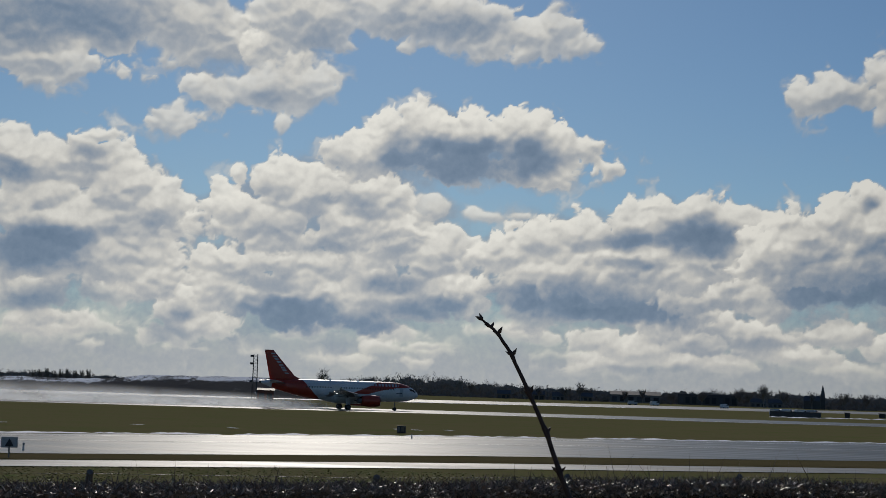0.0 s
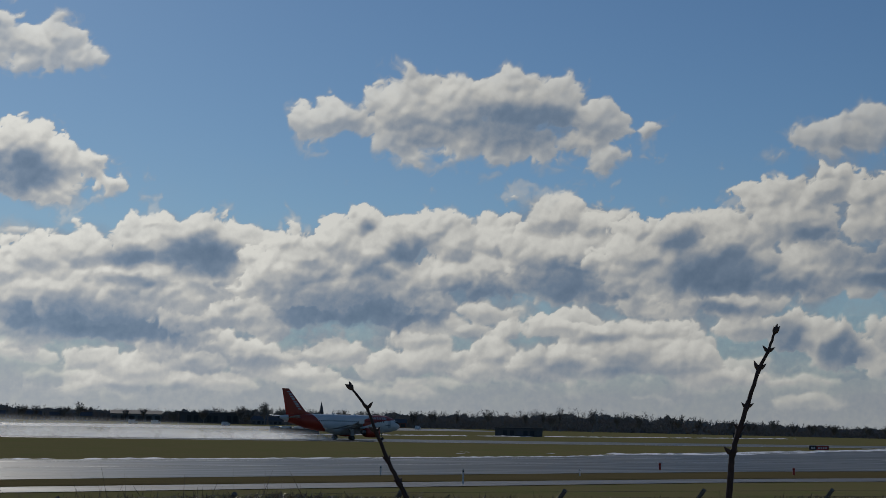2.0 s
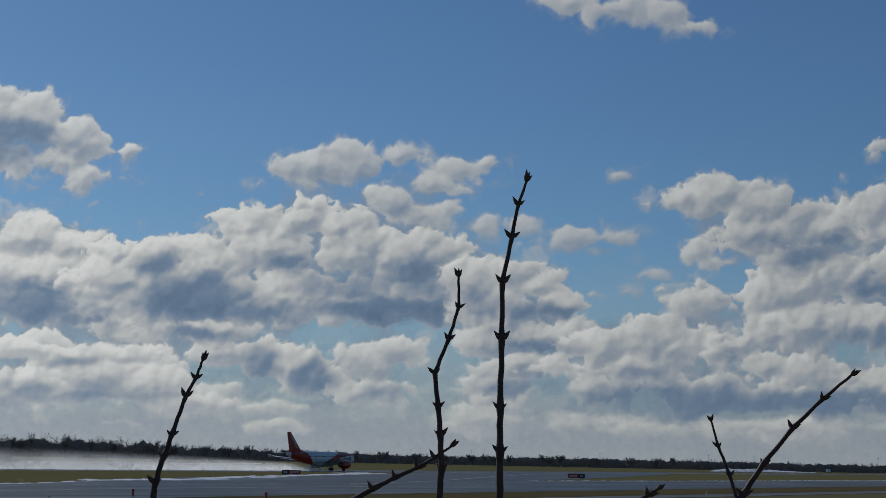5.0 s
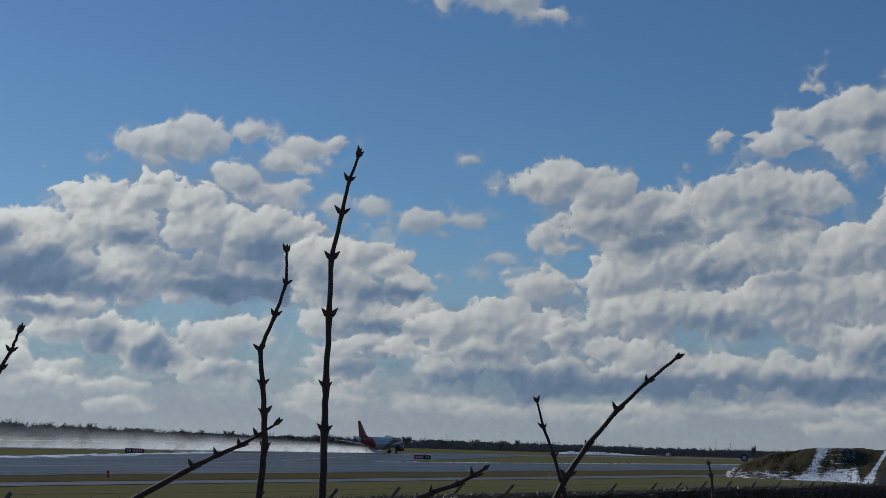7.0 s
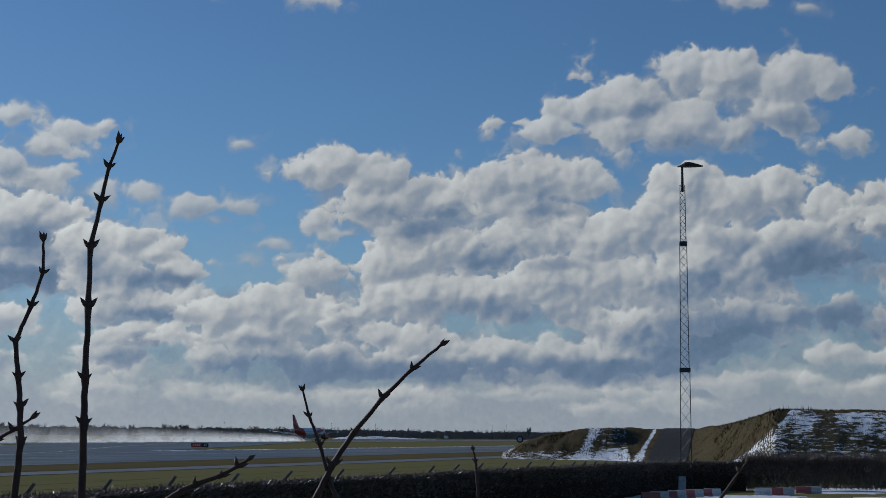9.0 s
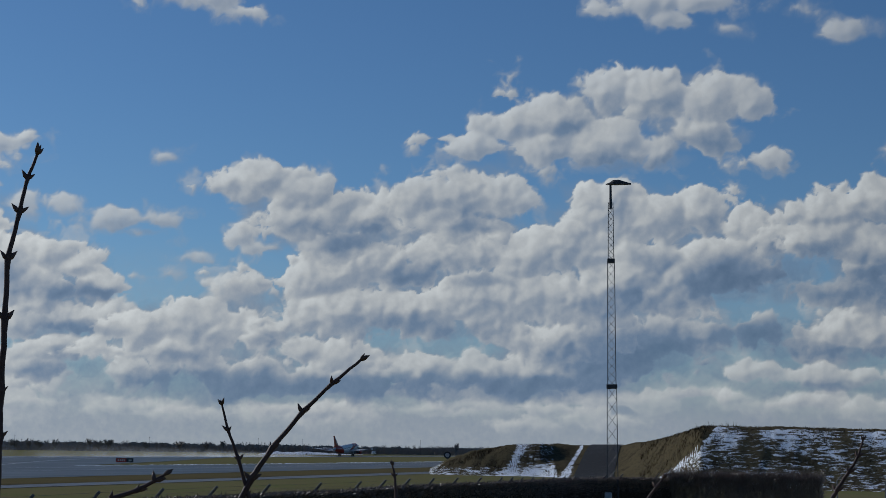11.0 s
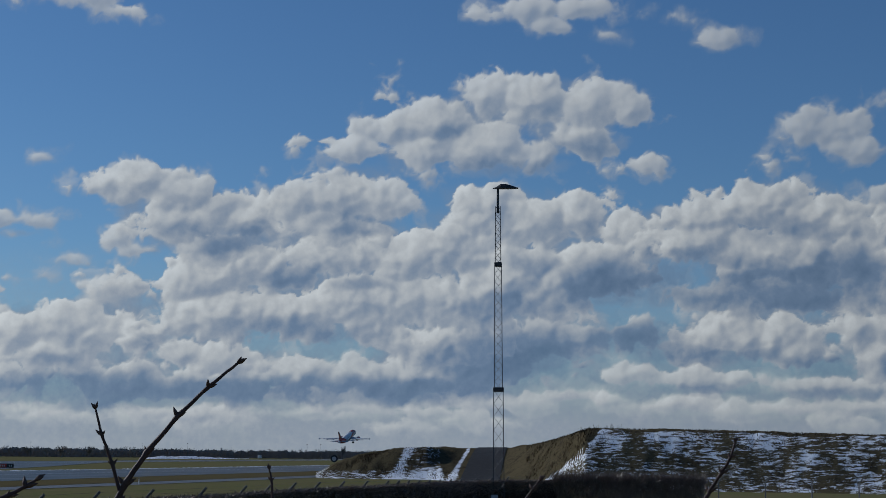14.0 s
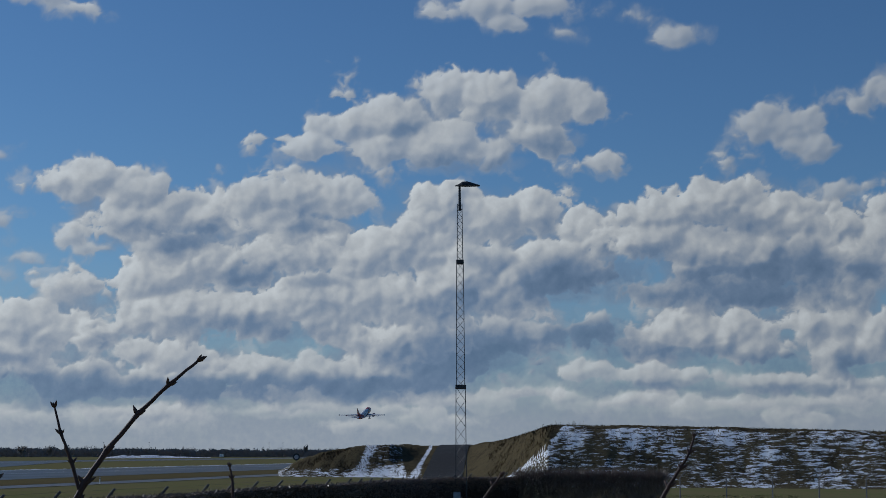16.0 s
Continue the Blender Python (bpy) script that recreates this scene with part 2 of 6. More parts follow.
heap(0.2, [(22.3, 3.5, 1.42, 0.57), (22, 2.3, 1.22, 0.81), (24.9, 3, 1.22, 0.85), (26.3, 2.8, 1.22, 0.85), (23.8, 2.2, 1.83, 0.57), (23.1, 3.4, 0.61, 0.28), (28, 1.9, 0.81, 0.37)],
     [(22.4, 2.1, 1.22, 0.37, 0.35), (24.8, 2.2, 1.42, 0.37, 0.4)])
heap(0.15, [(24.9, 2.8, 1.63, 0.67), (26.6, 2.4, 1.63, 0.73), (24.1, 3.4, 1.63, 0.45), (22.2, 3.6, 1.22, 0.37), (25.5, 3.4, 1.02, 0.45), (28, 1.9, 1.22, 0.33)],
     [(24.9, 2, 1.83, 0.28, 0.45), (23.4, 3.2, 1.22, 0.2, 0.3)])
heap(0.35, [(43.4, 2.4, 2.85, 0.61), (46.3, 2.4, 3.05, 0.69), (49.3, 2.3, 3.05, 0.65), (53.4, 2.6, 2.85, 0.77), (56.5, 2.7, 2.85, 0.77), (59.6, 3.3, 2.85, 1.12), (61.7, 4, 2.24, 1.12), (63.3, 4.2, 1.42, 0.67), (65.4, 4.4, 2.03, 0.57), (67.5, 4, 2.03, 0.67)],
     [(61, 3.6, 2.85, 1.12, 0.95), (57.5, 2.3, 4.47, 0.51, 0.85), (51.3, 2.2, 5.28, 0.53, 0.85), (45.7, 2.2, 4.07, 0.69, 0.8), (65.4, 4.3, 2.03, 0.57, 0.75), (66.8, 3.7, 2.03, 0.37, 0.7)])
heap(0.2, [(7.8, 2.7, 1.22, 0.57), (9.2, 2.7, 1.22, 0.57), (10.8, 2.4, 1.22, 0.53), (12.6, 2.2, 1.42, 0.53), (14.4, 2.3, 1.02, 0.57)],
     [(10.2, 2, 2.44, 0.24, 0.4), (13.2, 3.1, 1.63, 0.37, 0.5)])
heap(0.4, [(-15.4, 2.9, 1.83, 0.81), (-12.5, 3.2, 1.83, 0.51), (-14.8, 2.1, 1.42, 0.37)],
     [(-14.3, 3.1, 1.22, 0.51, 0.5), (-15.4, 2.7, 1.22, 0.61, 0.5)])
heap(0.4, [(65.8, 3, 1.22, 0.37), (67.4, 2.8, 1.63, 0.41), (69.3, 2.7, 1.22, 0.41), (71.9, 2.5, 1.83, 0.41), (74.4, 2.3, 1.63, 0.45)],
     [(67.8, 2.4, 2.44, 0.16, 0.4), (72.8, 2.2, 2.44, 0.2, 0.4)])
heap(0.2, [(34.1, 3.4, 1.22, 0.77), (35.3, 3.9, 1.02, 0.61), (34.5, 2.4, 1.42, 0.53), (33.3, 2.9, 0.81, 0.41)],
     [(35.2, 2.4, 1.22, 0.33, 0.3)])
heap(0.2, [(-8.5, 4.4, 1.22, 0.81), (-6.6, 4.5, 1.63, 0.91), (-4.5, 4.4, 1.42, 0.81), (-2.3, 5.3, 2.03, 1.12), (-0.6, 5, 1.42, 1.02), (-6, 3.3, 2.44, 1.22), (-2.6, 3.2, 2.64, 1.22), (-0.1, 3.5, 1.22, 1.02), (-8.9, 3.6, 1.02, 0.81)],
     [(-6.1, 2.5, 2.03, 0.71, 0.9), (-4.8, 5.2, 1.22, 0.37, 0.6), (-2.2, 3.9, 1.42, 0.45, 0.6), (-3.4, 2.3, 2.24, 0.45, 0.7), (-0.9, 3, 1.42, 0.45, 0.6), (-6.8, 3.7, 1.22, 0.37, 0.5)])
heap(0.1, [(29.1, 3.7, 1.22, 0.53), (30.4, 3.4, 0.81, 0.77), (31.6, 3.2, 1.02, 0.91), (32.5, 2.9, 0.57, 0.61)],
     [(32.4, 2.9, 0.81, 0.81, 0.6), (30.4, 3.4, 0.81, 0.81, 0.45)])
heap(0.2, [(39.5, 4.6, 1.42, 0.73), (40.8, 4.6, 1.42, 0.65), (42, 4.8, 0.81, 0.41), (38.5, 4.2, 1.02, 0.67), (39.9, 3.4, 1.83, 0.57), (39.1, 2.7, 1.22, 0.45)],
     [(40.8, 4.2, 1.63, 0.33, 0.6), (40.2, 2.7, 1.63, 0.37, 0.5)])
heap(0.3, [(3, 3.4, 2.03, 1.02), (5.7, 3.5, 3.05, 1.12), (8, 3.3, 1.22, 0.81)],
     [(4.7, 3.5, 3.46, 0.81, 0.95), (7.8, 3.2, 1.22, 0.61, 0.7), (2, 3.5, 1.02, 0.51, 0.7)])
heap(0.2, [(68.5, 4.4, 1.22, 0.77), (70.1, 4.2, 1.63, 0.85), (71.5, 3.8, 1.22, 0.61), (73.3, 4.5, 1.02, 0.77), (74.7, 4.5, 0.81, 0.93), (74, 3.3, 0.61, 0.71), (75.8, 4.1, 1.22, 1.02)],
     [(72.3, 3.2, 1.22, 0.41, 0.6), (68.9, 3.5, 1.63, 0.26, 0.5), (74.8, 3.1, 0.61, 0.57, 0.5)])
heap(0.2, [(48.8, 3.5, 1.02, 0.57), (50.3, 3.3, 1.22, 0.61)],
     [])
heap(0.2, [(9, 3.5, 1.42, 0.71), (10.8, 3.7, 1.42, 0.81), (10.2, 4.1, 1.02, 0.81)],
     [])
heap(0.12, [(42.8, 4, 1.22, 0.77), (44.7, 4.4, 1.42, 1.02), (45.5, 4, 1.02, 0.77), (41.6, 3.4, 1.02, 0.37), (44.1, 3.4, 1.63, 0.53), (46.9, 4.1, 1.02, 0.57), (46.5, 4.5, 0.61, 0.37)],
     [(44.3, 3.3, 1.63, 0.24, 0.25), (47.3, 3.9, 0.61, 0.24, 0.4)])
heap(0.25, [(17.4, 3.7, 1.22, 0.45), (19.5, 4.1, 1.02, 0.41), (18.4, 3.4, 1.02, 0.33)],
     [])
heap(0.2, [(-15.7, 7.5, 1.83, 1.22), (-13.5, 7.7, 1.63, 1.12), (-15.4, 6.3, 2.03, 1.22), (-12.3, 6.9, 1.63, 1.22), (-14, 5.4, 3.25, 1.42), (-11, 6.2, 1.22, 1.22), (-15.3, 4.3, 2.24, 1.22), (-12.6, 4.5, 2.24, 1.22), (-11.1, 3.7, 0.81, 0.61)],
     [(-15.5, 4.7, 1.93, 0.73, 0.9), (-13.5, 8.1, 0.81, 0.37, 0.5), (-12, 5.5, 1.42, 0.37, 0.2), (-16.3, 7.3, 0.61, 0.41, 0.4)])
heap(0.3, [(12.4, 4.2, 1.42, 0.91), (14.5, 4.3, 2.24, 1.02), (16.5, 4.2, 1.42, 0.81)],
     [(14.5, 4.2, 3.46, 0.91, 0.95)])
heap(0.15, [(57.5, 4, 1.83, 0.73), (59.6, 4.2, 1.42, 0.85), (56.2, 4.2, 1.02, 0.69)],
     [(58.7, 3.5, 1.22, 0.24, 0.4)])
heap(0.12, [(1.9, 5, 1.02, 0.71), (3.2, 5.5, 1.22, 0.81), (4.8, 5.8, 1.42, 0.81), (6.7, 6.2, 1.42, 0.81), (8.5, 6.5, 1.63, 0.91), (10.2, 6.3, 1.42, 0.81), (11.4, 6.3, 1.02, 0.61), (4, 4.5, 2.64, 0.91), (6.7, 4.6, 3.05, 0.91), (9.4, 5, 2.24, 0.81)],
     [(8.9, 5.8, 1.32, 0.73, 0.95), (6.3, 5.7, 0.91, 0.45, 0.7), (6.3, 4.8, 1.63, 0.2, 0.4)])
heap(0.15, [(47.6, 4.3, 0.81, 0.41), (47.2, 3.9, 0.61, 0.28)],
     [(47.8, 4.1, 0.61, 0.16, 0.4)])
heap(0.2, [(28.1, 4.6, 2.03, 0.61), (26.3, 4.3, 1.02, 0.41)],
     [(28.1, 4.3, 1.22, 0.26, 0.7)])
heap(0.15, [(49.2, 6.1, 1.22, 0.77), (50.8, 6.6, 1.42, 0.87), (52.3, 6.2, 1.42, 0.91), (54.1, 7.1, 1.42, 0.77), (56.4, 7.1, 1.83, 0.98), (58.7, 7.5, 1.83, 0.98), (60.2, 8.8, 1.63, 1.12), (61.7, 8.4, 1.63, 1.18), (63.6, 8.6, 1.22, 0.77), (65, 8.3, 1.02, 0.67), (50.2, 4.9, 2.03, 0.93), (52.9, 5, 2.24, 1.06), (55.8, 5.4, 2.64, 1.26), (58.7, 5.4, 2.44, 1.26), (61.7, 6.3, 2.44, 1.42), (64.2, 6.7, 1.83, 1.12), (47.2, 6, 1.02, 0.41), (66.1, 7.7, 1.02, 0.77)],
     [(52.7, 6.4, 1.02, 0.45, 0.5), (52.1, 4.5, 1.42, 0.45, 0.35), (55.4, 6.2, 1.22, 0.28, 0.4), (61, 5.4, 1.83, 0.45, 0.5), (64.6, 6.3, 1.83, 0.91, 0.65), (61.7, 7, 1.22, 0.37, 0.35), (66.5, 6.3, 1.22, 0.91, 0.7), (54.6, 4.3, 1.22, 0.37, 0.4)])
heap(0.08, [(14.9, 7.2, 0.71, 0.57), (13.8, 6.5, 1.22, 0.91), (12.8, 5.9, 1.42, 0.91), (15.6, 6.4, 1.22, 1.02), (17.3, 7, 1.22, 0.61), (18.4, 6.4, 1.22, 1.02), (19.8, 6.7, 1.12, 0.81), (12.4, 5, 1.83, 1.02), (15.7, 5.3, 1.63, 0.91), (18.2, 5.4, 1.83, 0.81), (19.4, 5.6, 1.22, 0.81), (11.1, 5.2, 0.81, 0.81)],
     [(16.5, 6.2, 0.71, 0.57, 0.7), (15.3, 5.5, 0.81, 0.37, 0.6), (19, 4.8, 1.83, 0.37, 0.7), (14.9, 7.2, 0.37, 0.28, 0.4), (13, 5.2, 1.02, 0.28, 0.4)])
heap(0.2, [(22.1, 7.8, 1.02, 0.61), (23.4, 7.4, 1.22, 0.81), (22.3, 6.5, 1.63, 0.91), (25.5, 7, 1.22, 0.71), (27.1, 7.2, 1.22, 0.61), (24.4, 6.1, 1.63, 0.91), (21.9, 5.5, 1.63, 0.77), (26.5, 6.2, 2.03, 1.22), (28.2, 6.8, 1.22, 1.02), (24.9, 4.7, 1.22, 0.51)],
     [(26.5, 6.7, 0.91, 0.51, 0.7), (22.4, 5.1, 1.83, 0.45, 0.7), (24, 5.5, 1.02, 0.37, 0.4), (27.4, 5.5, 1.42, 0.61, 0.5)])
heap(0.3, [(21.9, 7.5, 1.42, 0.71), (23.5, 7.4, 1.22, 0.61), (22.2, 6.3, 1.83, 0.91), (24.1, 6.6, 1.22, 0.81), (22.4, 5.1, 2.03, 0.81)],
     [(22.2, 5.3, 2.03, 0.71, 0.7), (24, 4.8, 1.22, 0.37, 0.5)])
heap(0.1, [(29.8, 8.3, 1.02, 0.61), (31.9, 8.6, 1.22, 0.71), (33.1, 8.4, 1.22, 0.81), (30.6, 7.5, 2.03, 1.02), (34, 7.6, 2.03, 1.12), (35.7, 7.4, 1.63, 1.22), (27.8, 7.2, 0.81, 0.61), (26.1, 6.9, 1.63, 0.81), (28.6, 6.8, 1.63, 1.02), (27, 5.7, 2.85, 1.12), (30.7, 5.8, 2.64, 1.12), (33.6, 5.7, 2.85, 0.93), (36.3, 5.8, 1.63, 0.93), (25, 6.1, 1.63, 1.02), (38, 6.9, 1.02, 0.45), (37.4, 7.7, 0.81, 0.37)],
     [(26.6, 6.7, 0.81, 0.57, 0.5), (27.9, 5.7, 2.03, 0.85, 0.8), (31.5, 6.9, 0.71, 0.37, 0.6), (33.6, 6.3, 2.03, 0.53, 0.5), (35.3, 5.4, 2.24, 0.51, 0.9), (36.1, 6.6, 1.22, 0.81, 0.55), (30.5, 5.2, 1.22, 0.33, 0.4)])
heap(0.15, [(-8.2, 6.3, 1.22, 0.91), (-6.8, 7.2, 1.22, 1.02), (-5.3, 6.9, 1.63, 1.12), (-3.6, 6.9, 1.83, 1.12), (-6.9, 5.8, 2.24, 1.02), (-4, 5.9, 2.03, 0.81), (-9, 5.7, 0.81, 0.61)],
     [(-6.1, 5.9, 1.63, 0.37, 0.2)])
heap(0.15, [(38.2, 6.4, 1.22, 0.81), (39.5, 6.7, 1.22, 0.61), (40.5, 6.3, 1.22, 0.61), (39.1, 5.6, 1.83, 0.85), (41.2, 5.7, 1.22, 0.57)],
     [(40.7, 5.4, 1.42, 0.37, 0.7), (38.4, 5.8, 1.02, 0.37, 0.4)])
heap(0.3, [(68.5, 5.8, 1.83, 0.61), (71.1, 5.7, 2.64, 0.61), (73.9, 5.5, 2.03, 0.61)],
     [(71.1, 5.8, 4.07, 0.61, 0.85)])
heap(0.6, [(46.3, 5.9, 1.02, 0.47), (45.3, 6, 0.41, 0.2)],
     [])
heap(0.15, [(74.8, 7.9, 1.02, 0.77), (74.9, 6.7, 0.91, 1.12), (76.1, 7.7, 1.22, 1.22), (77.4, 7, 1.22, 1.22)],
     [(75.3, 6.5, 0.81, 0.41, 0.5)])
heap(0.8, [(43.9, 6.2, 0.61, 0.33), (42.5, 6.1, 0.51, 0.16), (44.7, 6.8, 0.61, 0.16), (43.6, 10.5, 0.41, 0.16), (45.2, 5.9, 0.28, 0.16)],
     [])
heap(0.15, [(66.9, 8.7, 0.61, 0.47), (67.9, 8.5, 1.22, 0.57), (69, 8.9, 1.22, 0.77), (70.2, 9.1, 1.42, 0.98), (71.8, 8.4, 1.63, 0.93), (73, 8.2, 1.22, 0.87), (67.9, 7.7, 1.63, 0.81), (70.6, 7.2, 2.64, 1.12), (73.2, 7, 1.42, 1.12)],
     [(71.1, 6.3, 3.05, 0.53, 0.7), (73, 6.8, 1.22, 0.81, 0.6), (68.3, 7.1, 1.63, 0.41, 0.4), (70.4, 8.1, 1.63, 0.37, 0.3)])
heap(0.5, [(-1.1, 6.7, 0.81, 0.57), (1, 6.5, 0.85, 0.3), (2.3, 6.5, 0.45, 0.12), (7.1, 7, 0.49, 0.12)],
     [])
heap(0.4, [(49.6, 7.4, 1.63, 0.69), (47.5, 7.3, 0.81, 0.24), (46.5, 7.7, 0.51, 0.37)],
     [(50.6, 7.6, 1.22, 0.37, 0.75)])
heap(0.1, [(-3.7, 8.4, 1.22, 1.02), (-2.4, 8.9, 1.22, 1.12), (-1.2, 9.3, 1.22, 1.12), (0.3, 9.2, 1.42, 1.02), (2.2, 9.4, 1.42, 1.12), (3.5, 8.8, 1.12, 0.91), (4.5, 8.9, 0.61, 0.51), (5.6, 8.3, 0.41, 0.2), (0.3, 8.4, 2.44, 0.73), (2.4, 8.4, 1.42, 0.73)],
     [(0.1, 8.5, 2.64, 0.85, 0.85), (2.6, 8.7, 1.02, 0.77, 0.8), (-2.4, 8.6, 0.57, 0.91, 0.5)])
heap(0.6, [(38.4, 8.5, 0.91, 0.41), (39.9, 8.6, 0.91, 0.33), (41.8, 8.2, 1.22, 0.57), (43.4, 8.1, 1.02, 0.47), (42.8, 7.6, 0.81, 0.24)],
     [(42.6, 7.7, 1.02, 0.16, 0.25)])
heap(0.2, [(46, 9.6, 0.71, 0.37), (47.4, 9.7, 1.22, 0.71), (48.7, 9.3, 1.22, 0.91), (50.1, 8.7, 1.63, 0.85), (51.4, 8.6, 0.91, 0.73), (48.5, 8.2, 1.63, 0.67)],
     [(50.6, 7.9, 1.42, 0.28, 0.5), (49.9, 9.2, 0.81, 0.37, 0.2), (48.9, 8.1, 1.22, 0.37, 0.3)])
heap(0.3, [(53, 9.3, 1.02, 0.71), (54.5, 9.4, 1.42, 0.87), (56, 9.2, 1.22, 0.85), (54.1, 8.3, 1.42, 0.73), (55.6, 8.2, 1.02, 0.37)],
     [(55.3, 8.3, 1.22, 0.28, 0.45), (54.1, 8.7, 1.02, 0.37, 0.25)])
heap(0.4, [(35, 9.5, 1.22, 0.65), (36.5, 10, 1.02, 0.57), (37.7, 10.6, 1.02, 0.41), (38.6, 10.9, 0.41, 0.24), (36.1, 8.9, 1.22, 0.61), (37.3, 9.2, 0.61, 0.37)],
     [(35.6, 9.1, 0.81, 0.28, 0.3)])
heap(0.5, [(-5.9, 11.2, 1.22, 0.81), (-7.5, 10.7, 1.63, 0.91), (-9.2, 10.4, 1.22, 0.71), (-10.6, 9.8, 1.02, 0.57), (-11.4, 9.3, 0.61, 0.37), (-6.6, 9.4, 0.24, 0.33)],
     [(-7.1, 10.6, 0.81, 0.37, 0.3)])
heap(0.7, [(74.8, 9.4, 1.02, 0.37), (75.2, 12.3, 0.81, 0.45), (76.5, 12.8, 1.02, 0.61)],
     [])
heap(0.35, [(12.4, 10.8, 0.61, 0.57), (13.1, 10.9, 0.81, 0.69), (14.2, 11, 1.22, 0.81), (15.9, 11.6, 1.42, 1.02), (16.7, 12.4, 0.81, 0.61), (18, 11.6, 1.42, 1.02), (19.9, 11.9, 1.63, 1.12), (21.8, 11.7, 1.42, 1.02), (23.3, 11.1, 1.22, 0.91), (20.2, 10.4, 3.05, 0.77), (16.8, 10.4, 2.03, 0.57), (22.7, 10.3, 1.63, 0.65), (24, 10, 0.81, 0.41), (25.4, 10.9, 0.18, 0.14)],
     [(20.6, 11, 2.44, 0.81, 0.65), (17.4, 10.6, 1.63, 0.45, 0.35)])
heap(0.5, [(31.2, 10.4, 0.81, 0.57), (32.4, 10.6, 1.22, 0.65), (33.9, 10.9, 1.22, 0.69), (35.2, 11.1, 0.91, 0.53), (31.7, 10, 0.81, 0.26)],
     [(33.5, 10.3, 1.02, 0.2, 0.3)])
heap(0.4, [(53.8, 11.4, 0.81, 0.24), (55.1, 11.1, 1.02, 0.47), (56.6, 11.9, 1.22, 0.77), (56.3, 13.1, 0.81, 0.53), (58.3, 12.3, 1.22, 0.77), (60, 13.1, 1.02, 0.87), (61.7, 12.9, 1.63, 1.08), (63.8, 12.7, 1.63, 0.98), (65.3, 12.5, 0.81, 0.73), (57.8, 10.9, 1.83, 0.73), (60.6, 11.3, 2.44, 0.85), (63.4, 11.5, 1.63, 0.73), (65.9, 10.6, 0.71, 0.33)],
     [(60.6, 10.6, 2.24, 0.33, 0.4), (63.8, 11.4, 1.42, 0.37, 0.3), (58.7, 11.9, 1.02, 0.28, 0.25)])
heap(0.7, [(72.1, 11.7, 1.02, 0.73), (72.9, 11.8, 1.22, 0.67), (73.1, 11, 1.02, 0.53), (71.4, 10.7, 0.61, 0.33)],
     [])
heap(0.4, [(-15.8, 12.7, 3.25, 1.83), (-13, 12.8, 3.05, 1.42), (-10.3, 13, 2.44, 1.63), (-15.3, 11.2, 2.44, 0.81), (-9.7, 12.1, 1.42, 0.81)],
     [(-14.6, 13.1, 3.46, 0.91, 0.6), (-16.2, 12.1, 1.22, 0.61, 0.3)])
heap(0.45, [(-5.6, 13.5, 2.44, 1.42), (-3, 13.8, 2.85, 1.22), (-0.5, 13.5, 2.64, 1.22), (2.3, 13.1, 2.03, 1.02), (3.3, 13.4, 1.02, 0.81), (-7.2, 12.3, 1.02, 0.61)],
     [(-0.5, 13.5, 1.83, 0.61, 0.3), (-5.5, 12.6, 1.42, 0.41, 0.25)])
heap(0.9, [(64.7, 15.3, 0.61, 0.28), (68.9, 15.1, 0.61, 0.41), (67, 15.9, 0.49, 0.2)],
     [])
heap(0.6, [(61.7, 16.3, 1.42, 0.45), (63.8, 16.3, 1.63, 0.45), (62.3, 15.7, 0.81, 0.33)],
     [])
heap(0.5, [(41.7, 16.6, 0.81, 0.33), (43.4, 16.4, 1.42, 0.61), (45.3, 16.3, 1.02, 0.49), (46.3, 15.8, 0.71, 0.3)],
     [])


def lattice_noise(u, v, seed):
    """Gradient noise on a plane, for whole arrays."""
    g = np.random.RandomState(seed).rand(256, 256) * math.tau
    iu, iv = np.floor(u).astype(int), np.floor(v).astype(int)
    fu, fv = u - iu, v - iv
    su, sv = fu * fu * fu * (fu * (fu * 6 - 15) + 10), fv * fv * fv * (fv * (fv * 6 - 15) + 10)

    def corner(a, b):
        t = g[(iu + a) % 256, (iv + b) % 256]
        return np.cos(t) * (fu - a) + np.sin(t) * (fv - b)
    low = corner(0, 0) * (1 - su) + corner(1, 0) * su
    top = corner(0, 1) * (1 - su) + corner(1, 1) * su
    return low * (1 - sv) + top * sv


def puff_noise(u, v, seed):
    """Rounded lumps on a plane, 1 at their tops and 0 in the creases, for whole arrays."""
    g = np.random.RandomState(seed)
    px, py, pr = g.rand(128, 128), g.rand(128, 128), 0.75 + 0.5 * g.rand(128, 128)
    iu, iv = np.floor(u).astype(int), np.floor(v).astype(int)
    best = np.full(u.shape, 9.0)
    for a in (-1, 0, 1):
        for b in (-1, 0, 1):
            k, l = (iu + a) % 128, (iv + b) % 128
            best = np.minimum(best, ((iu + a + px[k, l] - u) ** 2 + (iv + b + py[k, l] - v) ** 2) * pr[k, l])
    return np.clip(1 - best, 0, 1)


